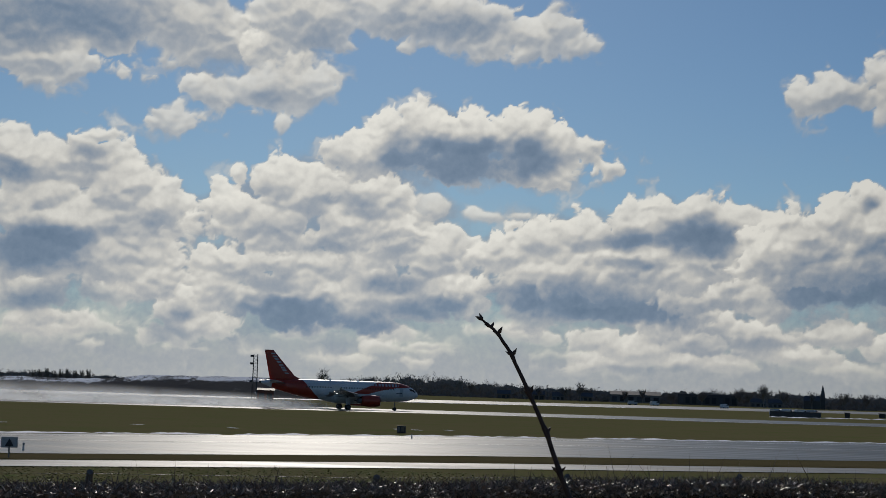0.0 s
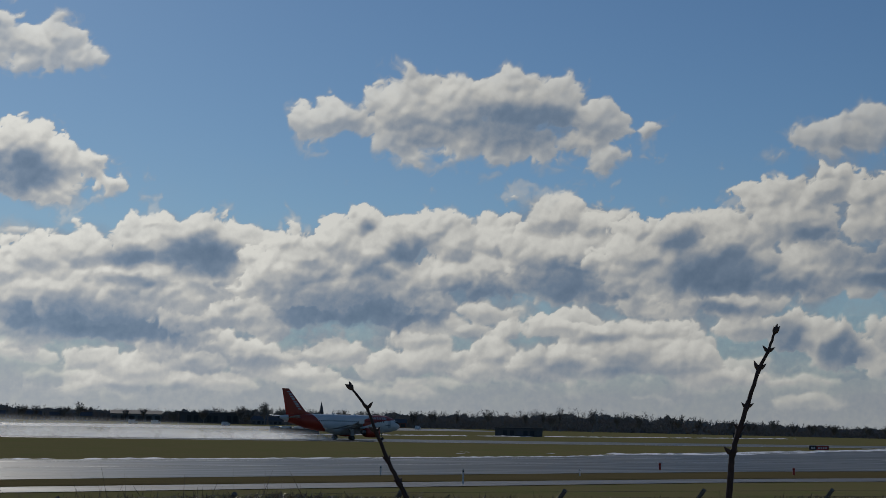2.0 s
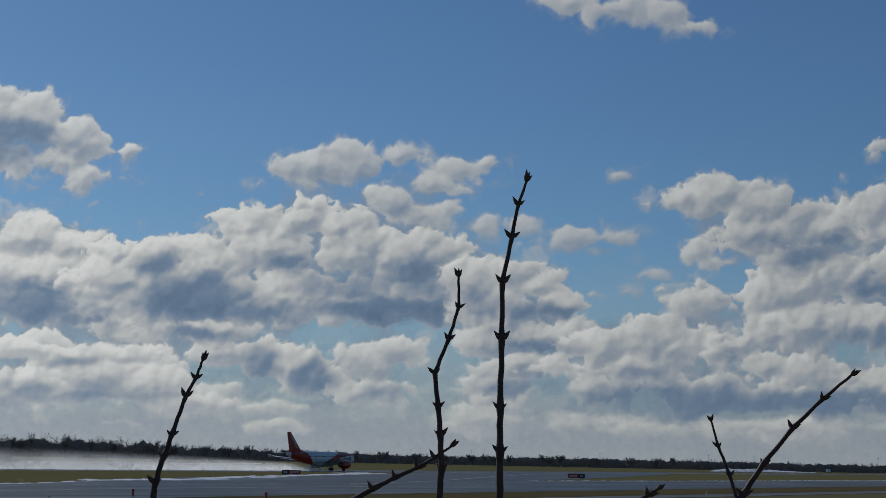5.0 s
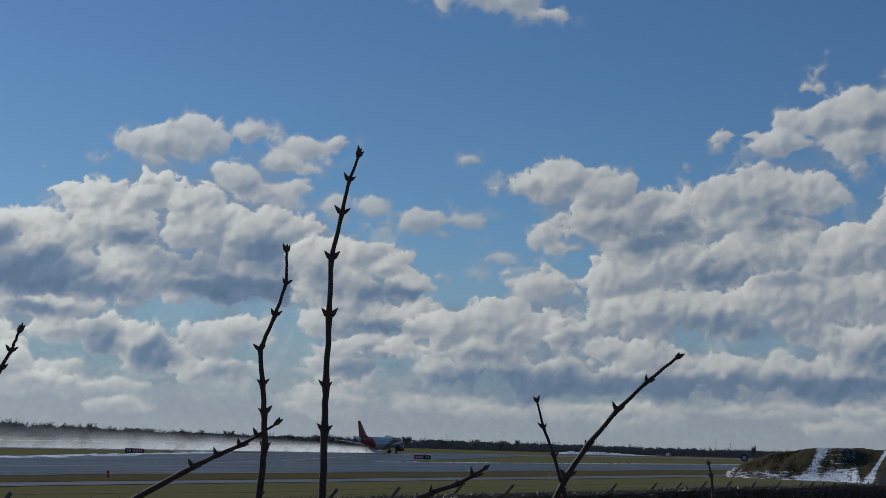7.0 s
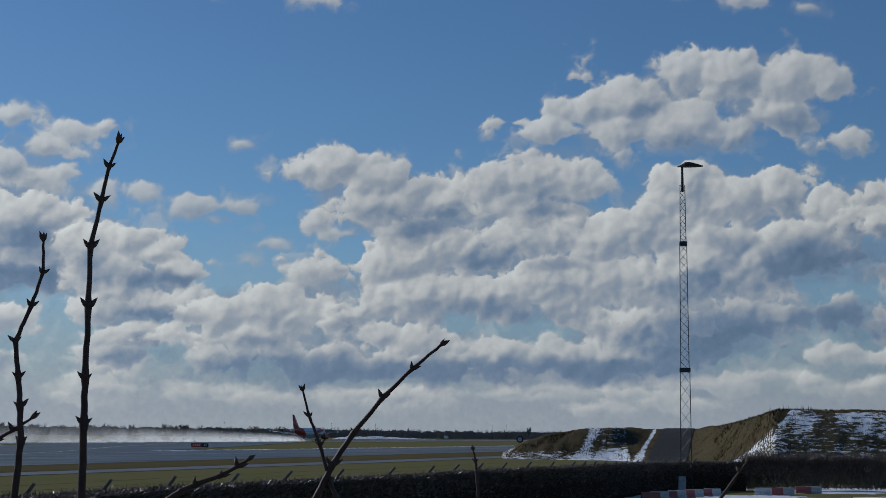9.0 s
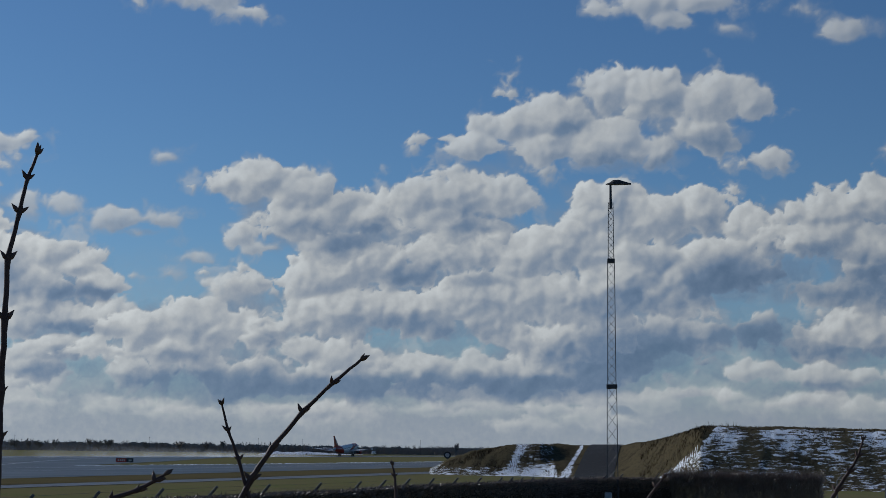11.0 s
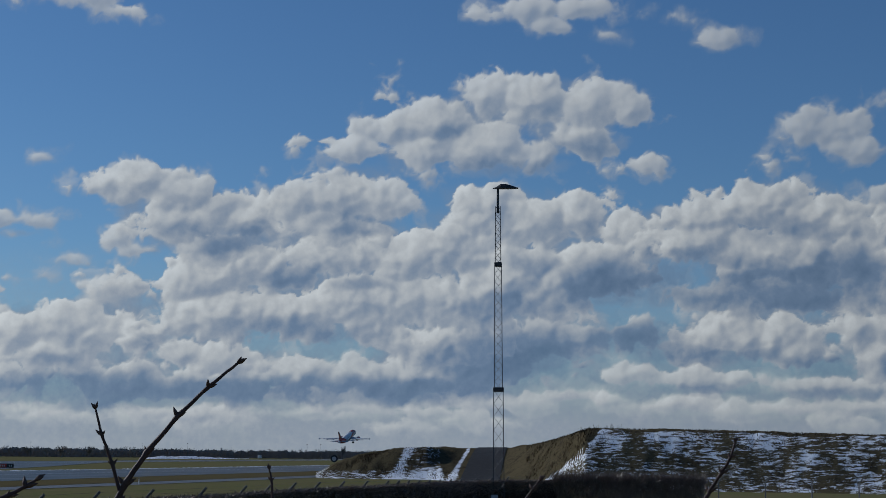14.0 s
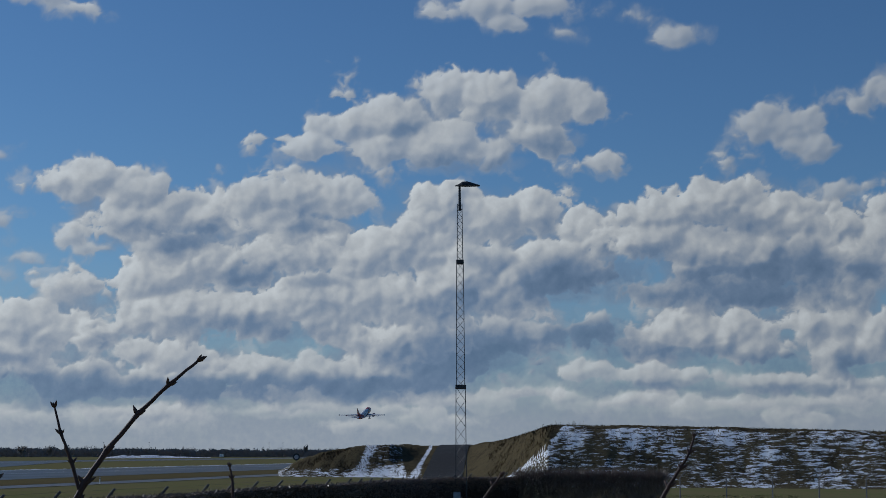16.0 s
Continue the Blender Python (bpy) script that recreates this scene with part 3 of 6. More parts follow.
def sky_backdrop():
    step = 0.045
    az = np.arange(-18.4, 77.6, step)
    el = np.arange(-0.4, 17.8, step)
    A, E = np.meshgrid(az, el, indexing="ij")
    na, ne = A.shape

    def soften(f, times):
        for _ in range(times):
            p = np.pad(f, 1, mode="edge")
            f = (p[:-2, 1:-1] + p[2:, 1:-1] + p[1:-1, :-2] + p[1:-1, 2:] + 2 * p[1:-1, 1:-1]) / 6
        return f

    def clear_step(a, b, x):
        t = np.clip((x - a) / (b - a), 0, 1)
        return t * t * (3 - 2 * t)

    # the air's turbulence, shared by all heaps
    wa = 0.34 * lattice_noise(A / 1.3, E / 1.3, 1) + 0.2 * lattice_noise(A / 0.55, E / 0.55, 2) + 0.09 * lattice_noise(A / 0.25, E / 0.25, 5)
    we = 0.34 * lattice_noise(A / 1.3 + 40, E / 1.3, 3) + 0.2 * lattice_noise(A / 0.55 + 9, E / 0.55, 4) + 0.09 * lattice_noise(A / 0.25 + 7, E / 0.25, 6)
    U, V = A + wa, E * 1.12 + we
    lumps = sum(k * (puff_noise(U / s, V / s, 20 + i) - 0.62) for i, (s, k) in enumerate(((2.1, 0.4), (1.1, 1.05), (0.55, 0.62), (0.28, 0.37), (0.15, 0.22), (0.09, 0.12))))
    fray = sum(s * lattice_noise((A + wa) / s, (E + we) / (0.9 * s), 30 + i) for i, s in enumerate((1.6, 0.8, 0.4, 0.2, 0.12)))
    broad = lattice_noise(A / 1.7 + 3, E / 1.2, 44) + 0.5 * lattice_noise(A / 0.7, E / 0.5, 45)

    cover = np.zeros(A.shape)
    depth = np.full(A.shape, 0.52)
    # faint far heaps low over the horizon come first
    rnd = np.random.RandomState(21)
    far = []
    for _ in range(70):
        w = rnd.uniform(0.5, 1.5)
        far.append((0.4, [(rnd.uniform(-18, 78), rnd.uniform(0.9, 2.3), w, w * rnd.uniform(0.2, 0.34))], []))
    for number, (soft, lobes, shades) in enumerate(sorted(far, key=lambda f: f[1][0][1]) + HEAPS):
        i0 = max(0, int((min(l[0] - l[2] for l in lobes) - 1.4 - az[0]) / step))
        i1 = min(na, int((max(l[0] + l[2] for l in lobes) + 1.4 - az[0]) / step))
        j0 = max(0, int((min(l[1] - l[3] for l in lobes) - 1.0 - el[0]) / step))
        j1 = min(ne, int((max(l[1] + l[3] for l in lobes) + 1.2 - el[0]) / step))
        if i1 - i0 < 4 or j1 - j0 < 4:
            continue
        w = np.s_[i0:i1, j0:j1]
        di, dj = (number * 173) % (na - i1 + i0 + 1), (number * 61) % (ne - j1 + j0 + 1)
        near = np.s_[di:di + i1 - i0, dj:dj + j1 - j0]
        a, e = A[w] + 0.55 * wa[near], E[w] + 0.55 * we[near]
        env, under = np.full(a.shape, -3.0), np.zeros(a.shape)
        size = np.mean([l[3] for l in lobes])
        for la, le, lw, lh in lobes:
            v = (e - le) / lh
            d = (1 - np.sqrt(((a - la) / lw) ** 2 + np.where(v < 0, v * 1.12, v) ** 2)) * min(lw, lh)
            under = np.where(d > env, v, under)
            env = np.maximum(env, d)
        under = soften(np.clip(under, -1.2, 1.2), 5)
        big = np.clip(size / 0.8, 0.35, 1.1)
        lump, wisp = lumps[near], fray[near]
        crown = soften(lump, 3)
        body = env + big * ((0.5 - 0.22 * soft) * lump + (0.3 + 0.55 * soft) * wisp * np.where(under < -0.2, 1.1, 0.8)) + 0.03
        edge = (0.13 + 0.42 * soft + 0.14 * np.clip(-under, 0, 1)) * (0.5 + 0.5 * big) * (1 + 0.8 * np.clip(broad[near], -0.6, 1))
        alpha = clear_step(-0.02, 1, body / edge) * (1 - 0.25 * soft)
        alpha = np.maximum(alpha, 0.5 * clear_step(0.0, 0.55, env + 0.16 + big * (0.95 * wisp + 0.3 * lump)))
        # light from above and a little from the left, behind the clouds: rims shine, thick parts are grey
        h = soften(np.maximum(body, -0.1), 5)
        ga, ge = np.gradient(h, step)
        side = np.sin(np.radians(A[w] - SUN_AZ))
        lit_a, lit_e = 0.15 + 0.75 * side, 0.95 - 0.3 * side
        small = (lit_a * ga - lit_e * ge) / np.sqrt(1 + ga * ga + ge * ge)
        h = soften(np.maximum(body, -0.1), 14)
        ga, ge = np.gradient(h, step)
        large = (lit_a * ga - lit_e * ge) / np.sqrt(1 + ga * ga + ge * ge)
        core = np.zeros(a.shape)
        for sa, sb, sw, sh, k in shades:
            q = np.sqrt(((A[w] + 1.2 * wa[near] - sa) / sw) ** 2 + ((E[w] + 1.2 * we[near] - sb) / sh) ** 2)
            core = np.maximum(core, k * clear_step(1.55, 0.3, q + 0.3 * broad[near]))
        calm = 1 - 0.55 * np.clip((A[w] - 18) / 25, 0, 1)
        thick = 1 - np.exp(-np.clip(body, 0, 3) / 0.45)
        tone = 0.115 + 0.055 * (1 - calm) / 0.55 + 0.25 * thick - 0.15 * calm * small * (1 - 0.6 * core) - (0.1 + 0.1 * side) * large - 0.03 * under + 0.6 * core * thick ** 0.5 + 0.12 * broad[near] * thick
        tone = tone - 0.13 * calm * crown * (1 - 0.7 * core)
        depth[w] = depth[w] * (1 - alpha) + tone * alpha
        cover[w] = 1 - (1 - cover[w]) * (1 - alpha)
    # gaps within the banks are closed by shaded cloud further off
    bank = cover
    for reach in (5, 12, 21):
        bank = (bank + np.roll(bank, reach, 0) + np.roll(bank, -reach, 0) + np.roll(bank, reach, 1) + np.roll(bank, -reach, 1)) / 5
    fill = 0.85 * clear_step(0.5, 0.9, soften(bank, 6) + 0.25 * broad) * (1 - cover)
    depth = (depth * cover + 0.6 * fill) / np.maximum(cover + fill, 0.001) * (cover + fill > 0.02) + 0.52 * (cover + fill <= 0.02)
    cover = cover + fill
    # the thickest parts, seen dark against the light
    core = np.zeros(A.shape)
    for soft, lobes, shades in HEAPS:
        for sa, sb, sw, sh, k in shades:
            i0, i1 = max(0, int((sa - 2 * sw - 0.6 - az[0]) / step)), max(0, int((sa + 2 * sw + 0.6 - az[0]) / step))
            j0, j1 = max(0, int((sb - 2 * sh - 0.6 - el[0]) / step)), max(0, int((sb + 2 * sh + 0.6 - el[0]) / step))
            w = np.s_[i0:i1, j0:j1]
            q = np.sqrt(((A[w] + 0.9 * wa[w] - sa) / sw) ** 2 + ((E[w] + 0.9 * we[w] - sb) / sh) ** 2)
            core[w] = np.maximum(core[w], k * clear_step(1.4, 0.45, q + 0.28 * broad[w] + 0.25 * lumps[w]))
    cover = np.maximum(cover, 0.85 * core ** 0.6)
    depth = depth * (1 - 0.7 * core) + 0.7 * core * 0.8
    # thin haze: none aloft, thick over the horizon
    haze = np.clip((2.9 - E) / 2.9, 0, 1) ** 1.1 * (0.8 + 0.12 * lattice_noise(A / 5, E / 0.6, 60))
    depth = depth * (1 - 0.75 * haze) + 0.75 * haze * 0.36
    veil = 0.94 * np.clip((7.6 - E) / 6.6, 0, 1) ** 1.25 + 0.12 * np.clip(broad + 0.2, 0, 1) * np.clip((11 - E) / 8, 0, 1)
    sunward = 0.87 + 0.38 * np.exp(-((A - SUN_AZ) / 24) ** 2) - 0.06 * np.clip((A - 35) / 15, 0, 1) - 0.1 * np.clip((A - 60) / 12, 0, 1)
    verts = np.stack([4800 * np.sin(np.radians(A)) * np.cos(np.radians(E)), 4800 * np.cos(np.radians(A)) * np.cos(np.radians(E)), 4800 * np.sin(np.radians(E))], -1).reshape(-1, 3)
    i, j = np.meshgrid(np.arange(na - 1), np.arange(ne - 1), indexing="ij")
    q = (i * ne + j).ravel()
    faces = np.stack([q, q + ne, q + ne + 1, q + 1], -1)
    me = bpy.data.meshes.new("backdrop")
    me.vertices.add(len(verts))
    me.vertices.foreach_set("co", verts.astype(np.float32).ravel())
    me.loops.add(faces.size)
    me.loops.foreach_set("vertex_index", faces.ravel().astype(np.int32))
    me.polygons.add(len(faces))
    me.polygons.foreach_set("loop_start", np.arange(0, faces.size, 4, dtype=np.int32))
    me.update(calc_edges=True)
    for name, field in (("cover", np.maximum(cover, np.clip(veil, 0, 0.97))), ("depth", depth), ("sunward", sunward)):
        at = me.attributes.new(name, "FLOAT", "POINT")
        at.data.foreach_set("value", field.astype(np.float32).ravel())
    mat = bpy.data.materials.new("clouds")
    mat.use_nodes = True
    nt = mat.node_tree
    nt.nodes.clear()
    out = nt.nodes.new("ShaderNodeOutputMaterial")
    mixs, clear, glow = nt.nodes.new("ShaderNodeMixShader"), nt.nodes.new("ShaderNodeBsdfTransparent"), nt.nodes.new("ShaderNodeEmission")
    cov, dep, near_sun = (nt.nodes.new("ShaderNodeAttribute") for _ in range(3))
    cov.attribute_name, dep.attribute_name, near_sun.attribute_name = "cover", "depth", "sunward"
    tc = nt.nodes.new("ShaderNodeTexCoord")
    n1 = nt.nodes.new("ShaderNodeTexNoise")
    n1.inputs["Scale"].default_value, n1.inputs["Detail"].default_value, n1.inputs["Roughness"].default_value = 0.05, 7, 0.62
    nt.links.new(tc.outputs["Object"], n1.inputs["Vector"])

    def math_node(op, a, b):
        k = nt.nodes.new("ShaderNodeMath")
        k.operation = op
        for s, v in ((0, a), (1, b)):
            if isinstance(v, (int, float)):
                k.inputs[s].default_value = v
            else:
                nt.links.new(v, k.inputs[s])
        return k.outputs[0]
    grain = math_node("SUBTRACT", n1.outputs[0], 0.5)
    # the finest fraying sits where the cover is half open
    c = cov.outputs["Fac"]
    half_open = math_node("MULTIPLY", math_node("MULTIPLY", c, math_node("SUBTRACT", 1.0, c)), 2.2)
    fringe = nt.nodes.new("ShaderNodeClamp")
    nt.links.new(math_node("ADD", c, math_node("MULTIPLY", grain, half_open)), fringe.inputs[0])
    tone = math_node("ADD", dep.outputs["Fac"], math_node("MULTIPLY", grain, math_node("MULTIPLY", 0.2, c)))
    ramp = nt.nodes.new("ShaderNodeValToRGB")
    r = ramp.color_ramp
    r.elements[0].position, r.elements[0].color = 0.0, (0.87, 0.86, 0.80, 1)
    r.elements[1].position, r.elements[1].color = 1.0, (0.115, 0.185, 0.285, 1)
    for p, c in ((0.22, (0.63, 0.63, 0.605, 1)), (0.45, (0.41, 0.445, 0.485, 1)), (0.7, (0.215, 0.29, 0.395, 1))):
        e = r.elements.new(p)
        e.color = c
    nt.links.new(tone, ramp.inputs[0])
    nt.links.new(ramp.outputs[0], glow.inputs[0])
    nt.links.new(fringe.outputs[0], mixs.inputs[0])
    nt.links.new(math_node("MULTIPLY", near_sun.outputs["Fac"], 0.83), glow.inputs[1])
    nt.links.new(clear.outputs[0], mixs.inputs[1])
    nt.links.new(glow.outputs[0], mixs.inputs[2])
    nt.links.new(mixs.outputs[0], out.inputs[0])
    me.materials.append(mat)
    return tagged(new("backdrop", me), "broken white and grey cumulus clouds drifting over blue sky", "sky", kind="structure")


# ------------------------------------------------------------------ airfield paving
def paving():
    strip("runway", [(-900, 24), (0, 306), (1500, 777)], [(-900, 70), (0, 352), (1500, 823)], TARMAC, 0.03, "long wet dark runway mirroring the bright sky", "runway", 20)
    strip("taxiway", [(-300, -40), (-27, 96), (0, 114), (37, 133), (91, 158), (250, 215), (800, 400)],
          [(-300, -10), (-36, 128), (0, 160), (48, 188), (92, 217), (229, 268), (285, 280), (458, 336), (800, 450)], TARMAC, 0.05, "wide wet taxiway with a glaring wet surface", "taxiway", 10)
    strip("road", [(-300, -80), (-23, 83), (0, 96), (30, 109), (70, 126), (190, 163), (700, 330)], [(-300, -75), (-25, 89), (0, 103), (31, 117), (74, 134), (211, 178), (700, 340)], CONCRETE, 0.05, "narrow damp service road beside the taxiway", "road", 8)
    strip("runway_exit", [(205, 245), (229, 268), (321, 336), (470, 455)], [(88, 212), (112, 243), (217, 336), (320, 408)], TARMAC, 0.07, "angled paved runway exit with wet patches", "taxiway", 10)
    strip("apron", [(-400, 400), (-113, 440), (-63, 470), (-14, 530), (72, 615), (300, 790)], [(-430, 470), (-130, 500), (-87, 600), (-18, 660), (99, 800), (330, 980)], CONCRETE, 0.05, "wet pale concrete apron beyond the runway", "apron", 12)
    strip("verge", [(-300, -68), (-25, 90.5), (0, 104.5), (31, 118.5), (74, 135.5), (211, 179.5), (700, 342)], [(-300, -42), (-27, 95.5), (0, 113.5), (37, 132.5), (91, 157.5), (250, 214.5), (700, 366)], VERGE, 0.04, "strip of dry brown grass between road and taxiway", "verge", 8)
    near = [(x, lerp(x, [(150, 222), (200, 262), (270, 330), (330, 384), (400, 440)])) for x in range(150, 390, 10)]
    strip("exit_line", near, [(x - 0.3, y + 0.5) for x, y in near], PAINT, 0.09, "pale guide line curving off the runway", "line", 8)
    near = [(x, 310.5 + 0.3141 * x) for x in range(-300, 1300, 40)]
    strip("runway_edge_line", near, [(x, y + 0.9) for x, y in near], PAINT, 0.05, "pale painted runway edge line", "line", 40)
    # painted centre and edge lines
    for name, off in (("taxiway_line", 0.52), ("taxiway_edge_line", 0.86)):
        near = [(x, lerp(x, [(-36, 96), (0, 114), (37, 133), (91, 158), (250, 215), (800, 400)]) * (1 - off) + off * lerp(x, [(-36, 128), (0, 160), (48, 188), (92, 217), (229, 266), (458, 336), (800, 450)])) for x in range(-36, 700, 16)]
        strip(name, near, [(x, y + 0.35) for x, y in near], PAINT, 0.075, "worn pale painted line on the taxiway", "line", 8)


def snow_ridge(name, line, width, height, label, gap=0.0, seed=1, scale=1.0):
    """A ragged low ridge of old snow along a line on the ground, in lumps of differing width."""
    rnd = random.Random(seed)
    verts, faces = [], []
    for (xa, ya), (xb, yb) in zip(line, line[1:]):
        length = math.hypot(xb - xa, yb - ya)
        n = max(1, int(length / 1.6))
        nx, ny = -(yb - ya) / length, (xb - xa) / length
        for i in range(n):
            if rnd.random() < gap:
                continue
            f = (i + rnd.random()) / n
            cx, cy = xa + (xb - xa) * f, ya + (yb - ya) * f
            off = rnd.gauss(0, width * 0.35)
            cx, cy = cx + nx * off, cy + ny * off
            w, l, h = width * rnd.uniform(0.15, 0.6) * scale, rnd.uniform(0.9, 3.2) * scale, height * rnd.uniform(0.4, 1.2)
            z = land(cx, cy) + 0.05
            tx, ty = ny, -nx
            k = len(verts)
            ring = 7
            for j in range(ring):
                a = math.tau * j / ring
                u, v = l * math.cos(a) * rnd.uniform(0.7, 1.2), w * math.sin(a) * rnd.uniform(0.7, 1.2)
                verts.append((cx + tx * u + nx * v, cy + ty * u + ny * v, z))
            verts.append((cx, cy, z + h))
            for j in range(ring):
                faces.append((k + j, k + (j + 1) % ring, k + ring))
    ob = from_lists(name, verts, [f[::-1] for f in faces], SNOW, shade=True)
    return tagged(ob, label, "snow", kind="stuff")


def snow():
    snow_ridge("snow_ridge", [(-38, 129), (0, 161), (48, 189), (92, 218), (114, 243)], 1.6, 0.12, "ragged line of old white snow along the taxiway edge", 0.1, 1)
    snow_ridge("snow_ridge", [(112, 241), (142, 260), (182, 300), (246, 358), (262, 378)], 6, 0.14, "old snow lying along the paved runway exit", 0.1, 2)
    snow_ridge("snow_ridge", [(229, 269), (285, 281), (458, 337), (600, 386)], 1.0, 0.12, "thin line of snow along the taxiway edge", 0.0, 3)
    snow_ridge("snow_ridge", [(-113, 438), (-63, 468), (-14, 528), (72, 613)], 3, 0.2, "snow left along the far apron edge", 0.25, 4)
    snow_ridge("snow_ridge", [(-60, 150), (0, 185), (60, 215), (110, 250)], 9, 0.03, "few scattered crumbs of snow on the grass", 0.94, 5, 0.3)
    snow_ridge("snow_ridge", [(96, 455), (240, 560), (420, 700)], 5, 0.25, "far snow lines beyond the runway", 0.3, 6)
    # a long low heap of cleared snow
    bm = bmesh.new()
    n, m = 60, 8
    grid = []
    for i in range(n + 1):
        f = i / n
        az, r = 47.0 + 3.8 * f, 930 + 90 * f
        row = []
        for j in range(m + 1):
            v = j / m
            x, y = polar(az, r + (v - 0.5) * 40)
            h = 1.9 * math.sin(math.pi * v) * smooth(0, 0.12, f) * (1 - smooth(0.45, 1.0, f)) * (0.75 + 0.5 * noise.noise((f * 14, v * 2, 0)))
            row.append(bm.verts.new((x, y, max(0, h) + 0.02)))
        grid.append(row)
    for a, b in zip(grid, grid[1:]):
        for j in range(m):
            bm.faces.new((a[j], a[j + 1], b[j + 1], b[j]))
    tagged(link("snow_heap", bm, SNOW_DIRTY, shade=True), "long low heap of cleared snow with dark earth showing", "snow heap")
    # snow on the bank by the barriers
    verts, faces = [], []
    n, m = 150, 130
    for i in range(n + 1):
        for j in range(m + 1):
            heading, ry = 54 + 24 * i / n, 74 + 56 * j / m
            x, y = polar(heading, ry)
            cover = noise.noise((x / 8, y / 5, 5)) + 0.5 * noise.noise((x / 2.2, y / 1.4, 1)) + 0.3 * noise.noise((x / 0.7, y / 0.6, 2)) + 0.05 - 1.3 * smooth(86, 99, ry) * (1 - smooth(61.5, 64, heading))
            rim = min(i, n - i, j, m - j) / 6
            verts.append((x, y, land(x, y) + 0.02 + 0.07 * max(-1.2, min(1.0, cover - max(0, 1 - rim) * 2))))
    for i in range(n):
        for j in range(m):
            k = i * (m + 1) + j
            faces.append((k, k + m + 1, k + m + 2, k + 1))
    ob = from_lists("snow_patch", verts, faces, SNOW, shade=True)
    tagged(ob, "thin old snow cover on the grass bank", "snow", kind="stuff")


# ------------------------------------------------------------------ mounds
def snowy(name, ground_a, ground_b, snow_bias):
    """Scrub with snow: the share of snow follows the mesh's own snow value, broken up by noise."""
    m = material(name, ground_a, 0.95, second=ground_b, scale=0.35, fine=7, amount=0.9, spec=0.0, bump=0.6)
    nt = m.node_tree
    b = nt.nodes["Principled BSDF"]
    old = b.inputs["Base Color"].links[0].from_socket
    at, tc, mp, n = nt.nodes.new("ShaderNodeAttribute"), nt.nodes.new("ShaderNodeTexCoord"), nt.nodes.new("ShaderNodeMapping"), nt.nodes.new("ShaderNodeTexNoise")
    at.attribute_name = "snow"
    mp.vector_type = "TEXTURE"
    mp.inputs["Rotation"].default_value = (0, 0, radians(-66))
    mp.inputs["Scale"].default_value = (2.0, 1, 0.42)
    n.inputs["Scale"].default_value, n.inputs["Detail"].default_value, n.inputs["Roughness"].default_value = 1.1, 10, 0.78
    nt.links.new(tc.outputs["Object"], mp.inputs["Vector"])
    nt.links.new(mp.outputs[0], n.inputs["Vector"])
    add = nt.nodes.new("ShaderNodeMath")
    nt.links.new(at.outputs["Fac"], add.inputs[0])
    nt.links.new(n.outputs[0], add.inputs[1])
    rng = nt.nodes.new("ShaderNodeMapRange")
    rng.inputs[1].default_value, rng.inputs[2].default_value = 0.985 - snow_bias, 1.03 - snow_bias
    nt.links.new(add.outputs[0], rng.inputs[0])
    mix = nt.nodes.new("ShaderNodeMix")
    mix.data_type = "RGBA"
    mix.inputs[7].default_value = (0.78, 0.81, 0.86, 1)
    nt.links.new(rng.outputs[0], mix.inputs[0])
    nt.links.new(old, mix.inputs[6])
    nt.links.new(mix.outputs[2], b.inputs["Base Color"])
    return m


SNOWY_SCRUB = snowy("snowy_scrub", (0.036, 0.03, 0.023), (0.1, 0.082, 0.048), 0.0)
SNOWY_HILL = snowy("snowy_hill", (0.05, 0.052, 0.058), (0.085, 0.082, 0.08), 0.0)
SNOW_DIRTY = snowy("dirty_snow", (0.08, 0.075, 0.07), (0.12, 0.11, 0.1), 0.55)


def height_sheet(name, points, across, mat, snow_values, label, category):
    faces = []
    down = len(points) // across
    for i in range(down - 1):
        for k in range(across - 1):
            a = i * across + k
            faces.append((a, a + across, a + across + 1, a + 1))
    ob = from_lists(name, points, faces, mat, shade=True)
    at = ob.data.attributes.new("snow", "FLOAT", "POINT")
    at.data.foreach_set("value", snow_values)
    return tagged(ob, label, category, kind="structure")


def mound_height(az, r):
    top = lerp(az, ((53.2, 0), (54.0, 2.6), (54.9, 4.4), (56.3, 5.7), (58.5, 6.0), (60.4, 6.1), (61.5, 6.9), (62.3, 7.7), (63.2, 8.6), (67, 8.5), (75, 7.7), (92, 6.5), (96, 0)))
    toe = lerp(az, ((53, 292), (57.3, 285), (58.6, 262), (60.0, 255), (61.5, 232), (63, 214), (92, 206)))
    run = lerp(az, ((53, 12), (57.3, 12), (58.6, 64), (60.2, 64), (61.5, 44), (63, 14), (92, 14)))
    return top * smooth(toe, toe + run, r) * (1 - smooth(360, 400, r))


